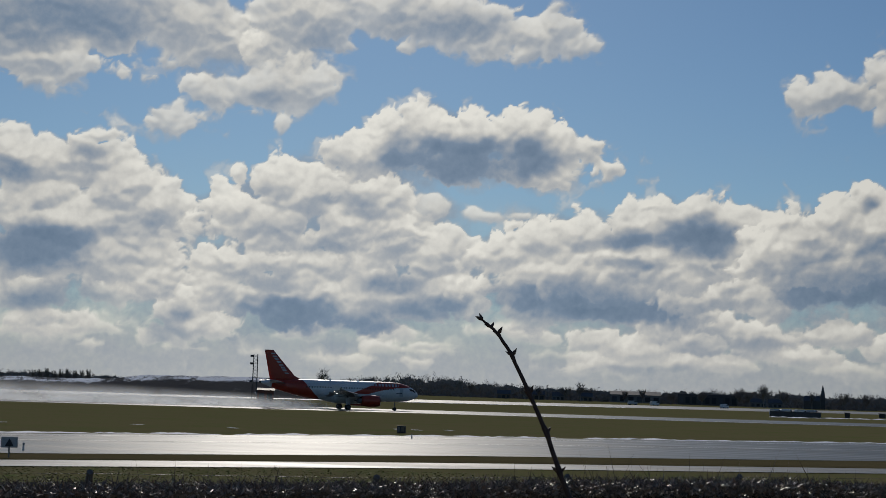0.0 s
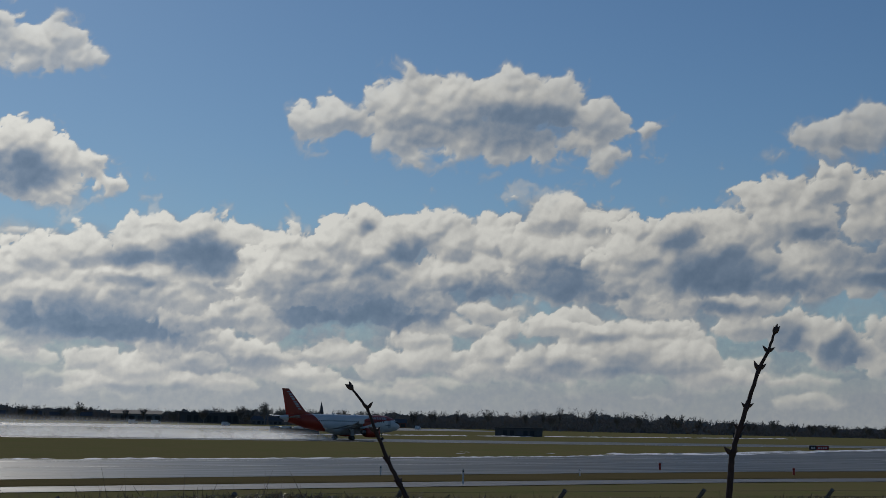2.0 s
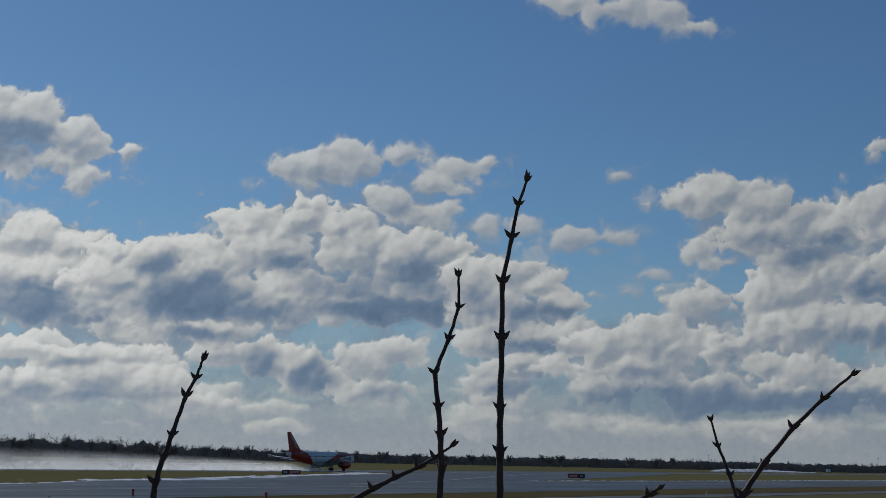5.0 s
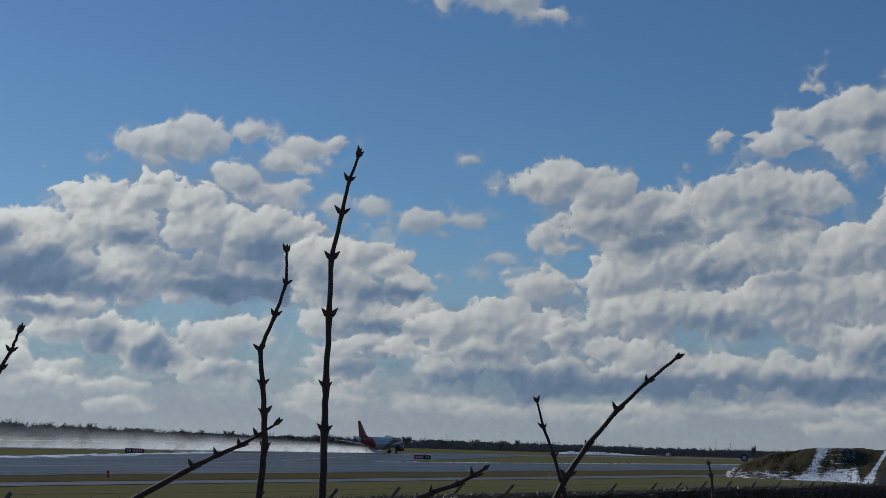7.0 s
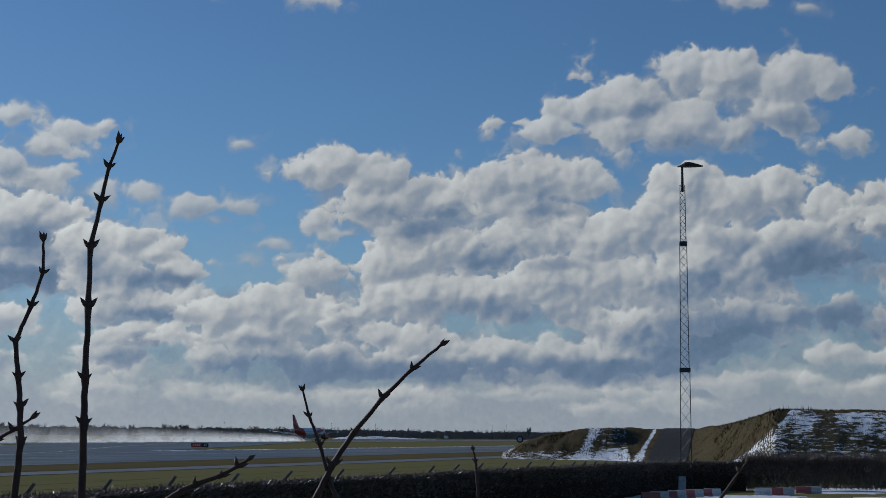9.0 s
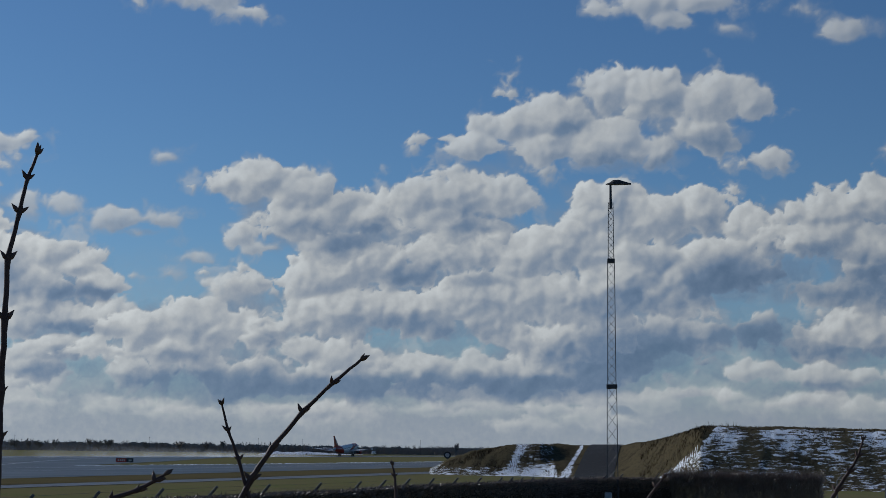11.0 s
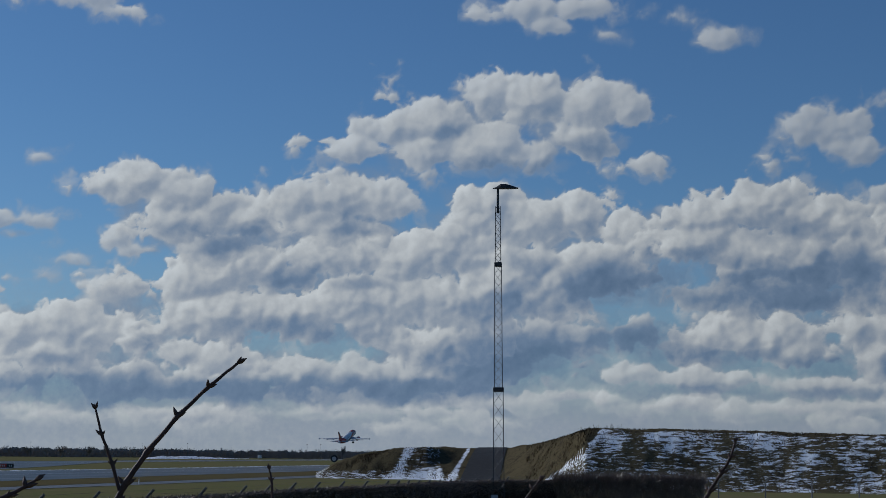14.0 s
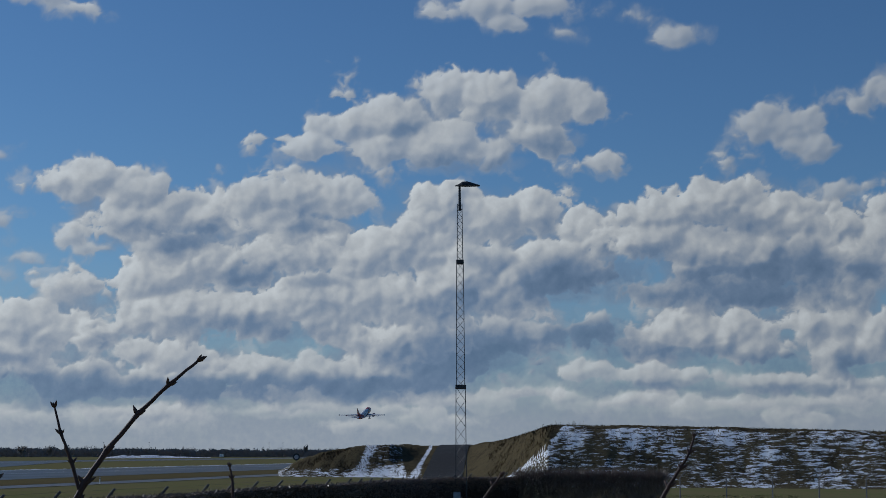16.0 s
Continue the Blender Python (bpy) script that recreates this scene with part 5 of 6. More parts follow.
def motions():
    walk(plane, [(t, pose(*on_runway(s), z, 0, -p, 17.44)) for t, s, z, p in (
        (0.0, -20.8, 0, 0), (1.0, 38.8, 0, 0), (2.0, 98.8, 0, 0), (3.0, 159.4, 0, 0), (4.0, 220.4, 0.02, 0), (5.0, 282.0, 0.05, 0), (6.0, 344.5, 0.05, 0), (7.3, 428.4, 0.1, 0), (8.0, 473.5, 0.1, 0), (9.0, 537.0, 0.05, 0),
        (10.0, 601.5, 0.05, 0), (10.8, 654.0, 0.1, 3), (11.5, 701.5, 0.45, 9.5), (12.0, 734.5, 1.3, 13), (12.5, 767.0, 2.9, 15), (13.0, 799.0, 5.0, 15.5), (13.5, 830.5, 7.6, 15.5), (14.0, 861.0, 10.5, 15.5),
        (14.5, 890.0, 13.9, 15.5), (15.0, 922.5, 18.0, 15.5), (15.5, 955.0, 22.3, 15.5), (16.0, 986.5, 27.3, 15.5))])
    # the spray hangs in the air behind the wheels, then settles once the aircraft lifts off
    walk(trail, [(t, pose(*on_runway(s), z, 0, 0, 17.44)) for t, s, z in (
        (0.0, -22.0, 0.05), (1.0, 37.0, 0.05), (2.0, 97.0, 0.05), (3.0, 158.0, 0.05), (4.0, 219.0, 0.05), (5.0, 280.0, 0.05), (6.0, 343.0, 0.05), (7.3, 427.0, 0.05), (8.0, 472.0, 0.05), (9.0, 535.0, 0.05),
        (10.0, 598.0, -0.3), (10.8, 640.0, -1.8), (11.5, 660.0, -4.0), (12.5, 668.0, -6.5), (14.0, 672.0, -8.8), (16.0, 676.0, -9.5))])
    walk(clouds, [(t, pose(0, 0, 0, 0, 0, r)) for t, r in ((0, -0.52), (2, -0.42), (4, -0.28), (5, -0.21), (7, -0.09), (8, 0), (12, 0.37), (16, 0.75))])


# ------------------------------------------------------------------ winter trees
def bare_crown(rnd, tall, wide, count, verts, faces, x=0.0, y=0.0, z=0.0, slim=0.06, twigs=14):
    """Limbs and twigs of a leafless tree as slivers, appended to lists."""
    limbs = []
    for i in range(max(5, count // 14)):
        a, up = rnd.uniform(0, math.tau), rnd.uniform(0.25, 0.95)
        start = tall * rnd.uniform(0.18, 0.5)
        reach = wide * math.sin(math.acos(min(1, abs(up * 1.2 - 0.55)))) * rnd.uniform(0.6, 1.0)
        end = (math.cos(a) * reach, math.sin(a) * reach, start + (tall - start) * up)
        limbs.append(((0, 0, start), end))
    def sliver(p, q, w):
        k = len(verts)
        dx, dy = q[0] - p[0], q[1] - p[1]
        ox, oy = (w, 0) if abs(dy) > abs(dx) else (0, w)
        if rnd.random() < 0.7:
            ox, oy = w, 0
        verts.extend([(x + p[0] - ox, y + p[1] - oy, z + p[2]), (x + p[0] + ox, y + p[1] + oy, z + p[2]), (x + q[0], y + q[1], z + q[2])])
        faces.append((k, k + 1, k + 2))
    for p, q in limbs:
        sliver(p, q, slim * 3)
        for j in range(twigs):
            f = rnd.uniform(0.35, 1.0)
            m = [p[c] + (q[c] - p[c]) * f for c in range(3)]
            l = wide * rnd.uniform(0.12, 0.34)
            a = rnd.uniform(0, math.tau)
            e = (m[0] + math.cos(a) * l, m[1] + math.sin(a) * l, m[2] + l * rnd.uniform(-0.1, 1.0))
            sliver(m, e, slim)
            for h in range(2):
                g = (e[0] + rnd.uniform(-1, 1) * l * 0.6, e[1] + rnd.uniform(-1, 1) * l * 0.6, e[2] + rnd.uniform(0, 0.7) * l)
                sliver([m[c] + (e[c] - m[c]) * rnd.uniform(0.4, 1) for c in range(3)], g, slim * 0.8)


def lone_tree(az, r, tall, wide, seed, label):
    rnd = random.Random(seed)
    x, y = polar(az, r)
    tree = new("bare_tree")
    bm = bmesh.new()
    tube(bm, [(0, 0, 0), (0.1, 0, tall * 0.3), (0.0, 0.1, tall * 0.75)], [0.028 * tall, 0.02 * tall, 0.006 * tall], 6)
    part("trunk", bm, WOOD, tree)
    verts, faces = [], []
    bare_crown(rnd, tall, wide, 300, verts, faces, slim=0.085 * r / 700, twigs=32)
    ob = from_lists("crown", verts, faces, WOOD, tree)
    tree.matrix_basis = pose(x, y, land(x, y), 0, 0, rnd.uniform(0, 360))
    tagged(tree, label, "tree", "bare trees beyond the airfield")


WOODS_TOP = [(-34, 10.1), (-16, 9.0), (-13, 9.0), (-10, 4.5), (-4, 9.0), (-2, 15.7), (0, 16.2), (3, 10.6), (8, 10.1), (12, 13.4), (14, 11.2), (18, 12.9), (21, 13.7), (23, 16.9), (25, 15.0), (27, 13.7), (29, 11.1), (33, 8.6), (38, 7.4), (41, 7.8), (47, 7.8), (50, 6.8), (54, 7.0), (58, 6.6), (75, 11.7), (95, 11.7)]


def far_woods():
    rnd = random.Random(11)
    verts, faces = [], []
    az = -34.0
    while az < 95:
        tall = lerp(az, WOODS_TOP) * rnd.uniform(0.75, 1.06)
        r = rnd.uniform(1130, 1260)
        x, y = polar(az, r)
        bare_crown(rnd, tall, tall * rnd.uniform(0.3, 0.5), 120, verts, faces, x, y, 0, slim=0.12)
        az += rnd.uniform(0.04, 0.2) * (1 if az < 62 else 3)
    # undergrowth: a ragged belt of bushes
    az = -34.0
    while az < 95:
        top = lerp(az, WOODS_TOP) * (0.66 + 0.2 * noise.noise((az * 1.3, 0, 0)) + 0.18 * noise.noise((az * 5, 3, 0)))
        for i in range(9):
            r = rnd.uniform(1090, 1200)
            x, y = polar(az + rnd.uniform(-0.03, 0.03), r)
            zz = top * rnd.random() ** 0.8
            s = rnd.uniform(0.5, 1.3)
            k = len(verts)
            a = rnd.uniform(0, math.tau)
            verts.extend([(x + s * math.cos(a + t), y + 0.4 * s * math.cos(a * 2 + t), zz + s * math.sin(a + t)) for t in (0, 2.1, 4.2)])
            faces.append((k, k + 1, k + 2))
        az += 0.007 if az < 62 else 0.03
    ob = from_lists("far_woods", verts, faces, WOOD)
    tagged(ob, "distant belt of bare grey-brown winter trees and scrub", "woods", kind="stuff")
    # the dense floor of the woods, a low bank of thicket
    verts, faces = [], []
    steps = list(np.arange(-34, 95, 0.12))
    for i, az in enumerate(steps):
        h = lerp(az, WOODS_TOP) * (0.30 + 0.10 * noise.noise((az * 2, 5, 0)) + 0.1 * noise.noise((az * 7, 8, 0)))
        for r, z in ((1120, -0.1), (1123, h * 0.8), (1150, h), (1190, h * 0.9), (1200, -0.1)):
            x, y = polar(az, r)
            verts.append((x, y, z))
        if i:
            k = 5 * i
            for j in range(4):
                faces.append((k - 5 + j, k - 4 + j, k + 1 + j, k + j))
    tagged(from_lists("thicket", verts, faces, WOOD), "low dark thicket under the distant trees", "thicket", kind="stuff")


def lone_trees():
    near = "bare round-crowned tree standing above the far woods"
    for i, (az, r, tall, wide) in enumerate(((-4.3, 900, 14.5, 4.2), (-3.2, 900, 10.5, 2.6), (-2.4, 900, 10.5, 3.0), (0.8, 1000, 14, 1.6), (1.2, 1000, 11, 3.2), (5.2, 1000, 12, 3.2), (11.8, 1000, 14.5, 5.5), (14.6, 1000, 11, 3.5),
                                             (26.9, 1000, 12, 4.2), (29.6, 1000, 9, 3.0), (31.0, 1000, 8.8, 2.8), (27.6, 1000, 8.5, 2.5), (22.3, 1000, 13, 4.5), (23.8, 1000, 12.5, 3.5), (38.9, 1000, 7.6, 2.6), (41.0, 1000, 8.6, 2.6), (54.2, 1000, 9, 2.2), (17.2, 1000, 11.5, 3), (18.0, 1000, 11.5, 3))):
        lone_tree(az, r, tall, wide, 100 + i, near)
    rnd = random.Random(77)
    for i in range(46):
        az = 3.0 + i * 0.95 + rnd.uniform(-0.35, 0.35)
        lone_tree(az, rnd.uniform(1010, 1080), lerp(az, WOODS_TOP) * rnd.uniform(0.8, 1.02), rnd.uniform(2.2, 4.6), 300 + i, near)
    slim = "slim poplar in a bare winter row on the horizon"
    for i in range(9):
        lone_tree(-14.6 + i * 0.24, 900, 8.6 + (i % 3) * 0.5, 1.7, 200 + i, slim)


# ------------------------------------------------------------------ buildings and airfield furniture
def put(ob, az, r, turn=0.0, z=None):
    x, y = polar(az, r)
    ob.matrix_basis = pose(x, y, land(x, y) if z is None else z, 0, 0, turn)


def shed(name, az, r, wide, deep, tall, wall, roof, label, category="building", pitched=0.0, bays=0, turn=None):
    top = new(name)
    bm = bmesh.new()
    box(bm, 0, 0, 0, wide, deep, tall)
    part("wall", bm, wall, top)
    bm = bmesh.new()
    if pitched:
        vs = [bm.verts.new(p) for p in ((-wide / 2 - 0.3, -deep / 2 - 0.3, tall), (wide / 2 + 0.3, -deep / 2 - 0.3, tall), (wide / 2 + 0.3, deep / 2 + 0.3, tall), (-wide / 2 - 0.3, deep / 2 + 0.3, tall), (-wide / 2 - 0.3, 0, tall + pitched), (wide / 2 + 0.3, 0, tall + pitched))]
        for f in ((0, 1, 5, 4), (2, 3, 4, 5), (0, 4, 3), (1, 2, 5), (3, 2, 1, 0)):
            bm.faces.new([vs[i] for i in f])
    else:
        box(bm, 0, 0, tall, wide + 0.4, deep + 0.4, 0.25)
    part("roof", bm, roof, top)
    for i in range(bays):
        bm = bmesh.new()
        w = wide / bays
        box(bm, -wide / 2 + w * (i + 0.5), -deep / 2 - 0.03, tall * 0.15, w * 0.62, 0.1, tall * 0.6)
        part("window", bm, DARK if i % 3 else SLATE, top)
    put(top, az, r, -az if turn is None else turn)
    tagged(top, label, category)
    return top


def church(az, r):
    top = new("church")
    bm = bmesh.new()
    box(bm, 0, 0, 0, 3.0, 3.0, 9.2)
    tower = part("tower", bm, DARKWALL, top)
    bm = bmesh.new()
    vs = [bm.verts.new(p) for p in ((-1.5, -1.5, 9.2), (1.5, -1.5, 9.2), (1.5, 1.5, 9.2), (-1.5, 1.5, 9.2), (0, 0, 16.6))]
    for f in ((0, 1, 4), (1, 2, 4), (2, 3, 4), (3, 0, 4), (3, 2, 1, 0)):
        bm.faces.new([vs[i] for i in f])
    part("spire", bm, SLATE, tower)
    bm = bmesh.new()
    vs = [bm.verts.new(p) for p in ((-12, -3, 0), (-1.7, -3, 0), (-1.7, 3, 0), (-12, 3, 0), (-12, -3, 5.2), (-1.7, -3, 5.2), (-1.7, 3, 5.2), (-12, 3, 5.2))]
    for f in ((0, 1, 5, 4), (1, 2, 6, 5), (2, 3, 7, 6), (3, 0, 4, 7)):
        bm.faces.new([vs[i] for i in f])
    part("nave", bm, DARKWALL, top)
    bm = bmesh.new()
    vs = [bm.verts.new(p) for p in ((-12.2, -3.3, 5.2), (-1.7, -3.3, 5.2), (-1.7, 3.3, 5.2), (-12.2, 3.3, 5.2), (-12.2, 0, 8.6), (-1.7, 0, 8.6))]
    for f in ((0, 1, 5, 4), (2, 3, 4, 5), (0, 4, 3), (1, 2, 5), (3, 2, 1, 0)):
        bm.faces.new([vs[i] for i in f])
    part("roof", bm, SLATE, top)
    put(top, az, r, -az)
    tagged(top, "small brick village church with a pointed spire among trees", "church")


def van(az, r, colour, label, turn=0.0):
    top = new("van")
    bm = bmesh.new()
    box(bm, 0, 0, 0.35, 5.0, 1.9, 1.1, 0.15)
    box(bm, -0.5, 0, 1.3, 3.8, 1.75, 0.95, 0.2)
    part("body", bm, colour, top)
    bm = bmesh.new()
    box(bm, 1.0, 0, 1.45, 0.9, 1.8, 0.5, 0.05)
    part("window", bm, GLASS, top)
    for x in (-1.6, 1.6):
        for y in (-0.85, 0.85):
            bm = bmesh.new()
            bmesh.ops.create_cone(bm, cap_ends=True, segments=12, radius1=0.35, radius2=0.35, depth=0.22, matrix=Matrix.Translation((x, y, 0.35)) @ Matrix.Rotation(math.pi / 2, 4, "X"))
            part("wheel", bm, RUBBER, top)
    put(top, az, r, turn)
    tagged(top, label, "van")


def lattice(bm, w0, w1, z0, z1, bar, rungs, cx=0.0, cy=0.0):
    """Four legs with zigzag bracing."""
    def at(c, z):
        w = (w0 + (w1 - w0) * (z - z0) / (z1 - z0)) / 2
        return (cx + (w if c in (1, 2) else -w), cy + (w if c in (2, 3) else -w), z)
    for c in range(4):
        tube(bm, [at(c, z0), at(c, z1)], bar, 4)
    for i in range(rungs):
        a, b = z0 + (z1 - z0) * i / rungs, z0 + (z1 - z0) * (i + 1) / rungs
        for c in range(4):
            p, q = (c, (c + 1) % 4) if (i + c) % 2 else ((c + 1) % 4, c)
            tube(bm, [at(p, a), at(q, b)], bar * 0.5, 3, False)


def lamp_mast():
    """The tall telescopic lattice mast with one floodlight head."""
    top = new("lamp_mast")
    d = 94.9
    x, y = polar(59.9, d)
    foot = land(x, y)
    z = [4.9 + d * math.tan(radians(e)) - foot for e in (2.3, 6.9, 9.05, 9.72)]
    for w0, w1, a, b, n in ((0.67, 0.57, 0.0, z[0], 9), (0.50, 0.42, z[0], z[1], 15), (0.35, 0.29, z[1], z[2], 9)):
        bm = bmesh.new()
        lattice(bm, w0, w1, a, b, 0.03, n)
        part("mast_section", bm, STEEL_DARK, top)
    for zz, w in ((z[0], 0.66), (z[1], 0.47)):
        bm = bmesh.new()
        box(bm, 0, 0, zz - 0.1, w, w, 0.26, 0.03)
        part("collar", bm, DARK, top)
    bm = bmesh.new()
    tube(bm, [(0, 0, z[2] - 0.4), (0, 0, z[3])], [0.09, 0.07], 8)
    part("pole", bm, STEEL_DARK, top)
    bm = bmesh.new()
    prof = [(-0.3, 0.05, 0.04), (-0.08, 0.17, 0.12), (0.17, 0.27, 0.29), (0.5, 0.3, 0.3), (0.93, 0.25, 0.17), (1.26, 0.17, 0.05)]
    rings = []
    for px, w, h in prof:
        rings.append([bm.verts.new((px, w * math.cos(k * math.pi / 6), z[3] + h * math.sin(k * math.pi / 6))) for k in range(7)])
    for p, q in zip(rings, rings[1:]):
        for k in range(6):
            bm.faces.new((p[k], p[k + 1], q[k + 1], q[k]))
        bm.faces.new((p[6], p[0], q[0], q[6]))
    bm.faces.new([*rings[0]])
    bm.faces.new([*rings[-1]][::-1])
    bmesh.ops.recalc_face_normals(bm, faces=bm.faces)
    part("lamp_head", bm, DARK, top, "dark wedge-shaped floodlight head")
    bm = bmesh.new()
    box(bm, 0, 0, -0.3, 1.1, 1.1, 0.4, 0.05)
    part("footing", bm, CONCRETE, top)
    bm = bmesh.new()
    box(bm, -0.3, -0.62, 0.0, 0.5, 0.32, 0.95, 0.03)
    part("control_box", bm, GREY, top, "grey metal control cabinet")
    top.matrix_basis = pose(x, y, foot, 0, -0.35, -59.9)
    tagged(top, "tall dark steel lattice mast with a floodlight, by a hedge", "lamp mast")


def barrier_run():
    """Red and white water-filled barriers standing on the snow."""
    spots = []
    for i in range(8):
        f = i / 7
        spots.append((58.6 + 2.2 * f, 77 + 10 * f, i))
    for i in range(3):
        spots.append((62.6 + 0.4 * i, 90.5 + 0.8 * i, i + 1))
    spots += [(64.0, 95, 0), (64.35, 95.4, 1)]
    meshes = {}
    for az, r, i in spots:
        top = new("barrier")
        for key, colour in ((i % 2, (RED_PLASTIC, WHITE_PLASTIC)[i % 2]),):
            if key not in meshes:
                bm = bmesh.new()
                prof = [(-0.22, 0), (-0.22, 0.12), (-0.1, 0.25), (-0.08, 0.44), (0.08, 0.44), (0.1, 0.25), (0.22, 0.12), (0.22, 0)]
                ends = [[bm.verts.new((sx, p, q)) for p, q in prof] for sx in (-0.47, 0.47)]
                for k in range(8):
                    bm.faces.new((ends[0][k], ends[0][(k + 1) % 8], ends[1][(k + 1) % 8], ends[1][k]))
                bm.faces.new(ends[0][::-1])
                bm.faces.new(ends[1])
                bmesh.ops.recalc_face_normals(bm, faces=bm.faces)
                bmesh.ops.bevel(bm, geom=list(bm.edges), offset=0.02, segments=1, affect="EDGES")
                ob = part("block", bm, colour, top)
                meshes[key] = ob.data
            else:
                ob = new("block", meshes[key])
                ob.parent = top
        put(top, az, r, -az + (18 if az < 61 else 5) + (i * 37 % 9 - 4))
        tagged(top, "red plastic road barrier standing on snow" if i % 2 == 0 else "white plastic road barrier standing on snow", "barrier", "row of road barriers")


def sign_board(name, az, r, wide, tall, foot, panels, label, turn=None):
    top = new(name)
    for x in (-wide * 0.35, wide * 0.35):
        bm = bmesh.new()
        tube(bm, [(x, 0, -0.05), (x, 0, foot + 0.1)], 0.05, 6)
        part("leg", bm, STEEL, top)
    bm = bmesh.new()
    box(bm, 0, 0, foot, wide, 0.22, tall, 0.02)
    part("board", bm, DARK, top)
    for x, w, mat, bars in panels:
        bm = bmesh.new()
        box(bm, x, -0.13, foot + 0.08, w, 0.03, tall - 0.16)
        panel = part("panel", bm, mat, top)
        for i in range(bars):
            bm = bmesh.new()
            bw = w / (bars + 1)
            box(bm, x - w / 2 + bw * (i + 1), -0.155, foot + tall * 0.3, bw * 0.5, 0.02, tall * 0.4)
            part("letter_bar", bm, WHITE, panel)
    put(top, az, r, -az if turn is None else turn)
    tagged(top, label, "sign")


def furniture():
    sign_board("airfield_sign", 31.84, 352, 4.2, 1.0, 0.5, ((-1.25, 1.4, DARK, 2), (0.75, 2.5, RED, 4)), "low red and black airfield location sign on the grass")
    sign_board("airfield_sign", 42.24, 390, 4.2, 1.0, 0.5, ((-0.8, 2.4, RED, 4), (1.3, 1.3, DARK, 2)), "low red and black airfield sign beside the taxiway")
    # slim white marker posts
    for az, r, tall in ((16.03, 140, 0.85), (19.04, 124, 1.2), (23.3, 150, 0.7), (46.9, 230, 1.0), (-14.9, 104, 0.55), (-1.0, 150, 0.5)):
        top = new("marker_post")
        bm = bmesh.new()
        tube(bm, [(0, 0, -0.05), (0, 0, tall)], [0.07, 0.055], 8)
        part("post", bm, WHITE, top)
        bm = bmesh.new()
        tube(bm, [(0, 0, tall * 0.78), (0, 0, tall * 0.9)], 0.075, 8)
        part("band", bm, DARK, top)
        put(top, az, r)
        tagged(top, "slim white marker post at the road edge", "marker post", "marker posts along the road")
    for az, r in ((30.94, 172), (26.2, 178)):
        top = new("edge_light")
        bm = bmesh.new()
        tube(bm, [(0, 0, 0), (0, 0, 0.55)], [0.14, 0.12], 8)
        part("stem", bm, RED, top)
        bm = bmesh.new()
        bmesh.ops.create_uvsphere(bm, u_segments=10, v_segments=6, radius=0.17, matrix=Matrix.Translation((0, 0, 0.66)))
        part("lens", bm, ORANGE, top)
        put(top, az, r)
        tagged(top, "short red-orange taxiway marker by the road", "marker light")
    # distance board and junction box on the grass
    top = new("distance_board")
    bm = bmesh.new()
    box(bm, 0, 0, 0.05, 0.95, 0.5, 0.75, 0.03)
    part("cabinet", bm, DARK, top)
    bm = bmesh.new()
    box(bm, 0.12, -0.27, 0.18, 0.4, 0.04, 0.5)
    part("panel", bm, TAN, top)
    bm = bmesh.new()
    box(bm, -0.3, -0.27, 0.18, 0.25, 0.04, 0.5)
    part("marking_bar", bm, PALE, top)
    put(top, -1.38, 168, 0)
    tagged(top, "small dark cabinet with a tan panel on the grass", "cabinet")
    # warning board with a triangle
    top = new("warning_sign")
    bm = bmesh.new()
    tube(bm, [(0, 0, -0.05), (0, 0, 1.0)], 0.05, 6)
    part("post", bm, STEEL, top)
    bm = bmesh.new()
    box(bm, 0, 0, 0.62, 0.95, 0.06, 0.62, 0.02)
    part("board", bm, PALE_SIGN, top)
    bm = bmesh.new()
    vs = [bm.verts.new(p) for p in ((-0.26, -0.05, 0.7), (0.26, -0.05, 0.7), (0, -0.05, 1.15), (-0.26, -0.035, 0.7), (0.26, -0.035, 0.7), (0, -0.035, 1.15))]
    for f in ((0, 1, 2), (5, 4, 3), (0, 3, 4, 1), (1, 4, 5, 2), (2, 5, 3, 0)):
        bm.faces.new([vs[i] for i in f])
    part("triangle", bm, DARK, top)
    put(top, -15.4, 95, 15)
    tagged(top, "pale grey warning board with a dark triangle by the taxiway", "sign")
    # round speed board on a post
    top = new("round_sign")
    bm = bmesh.new()
    tube(bm, [(0, 0, -0.05), (0, 0, 2.6)], 0.07, 6)
    part("post", bm, STEEL, top)
    bm = bmesh.new()
    bmesh.ops.create_cone(bm, cap_ends=True, segments=24, radius1=0.85, radius2=0.85, depth=0.1, matrix=Matrix.Translation((0, 0, 3.3)) @ Matrix.Rotation(math.pi / 2, 4, "X"))
    part("disc", bm, DARK, top)
    bm = bmesh.new()
    bmesh.ops.create_cone(bm, cap_ends=True, segments=24, radius1=0.5, radius2=0.5, depth=0.05, matrix=Matrix.Translation((0, -0.06, 3.3)) @ Matrix.Rotation(math.pi / 2, 4, "X"))
    part("face", bm, GREY, top)
    put(top, 53.89, 371, -53.9)
    tagged(top, "round dark-rimmed board on a post in the grass", "sign")
    # far left: radio mast with a brick hut, wind sock pole
    top = new("radio_mast")
    bm = bmesh.new()
    lattice(bm, 1.15, 0.9, 0, 11.6, 0.07, 14)
    part("tower", bm, STEEL_DARK, top)
    for zz in (5.0, 9.2, 11.0):
        bm = bmesh.new()
        box(bm, -0.9, 0, zz, 0.7, 0.5, 0.5, 0.05)
        part("antenna", bm, DARK, top)
    put(top, -6.76, 374, 0)
    tagged(top, "square lattice radio mast beside a small hut", "radio mast")
    shed("hut", -6.35, 376, 3.9, 3, 3.2, BRICK, DARK, "small red-brown brick hut at the mast foot", "hut", 0.5, 2)
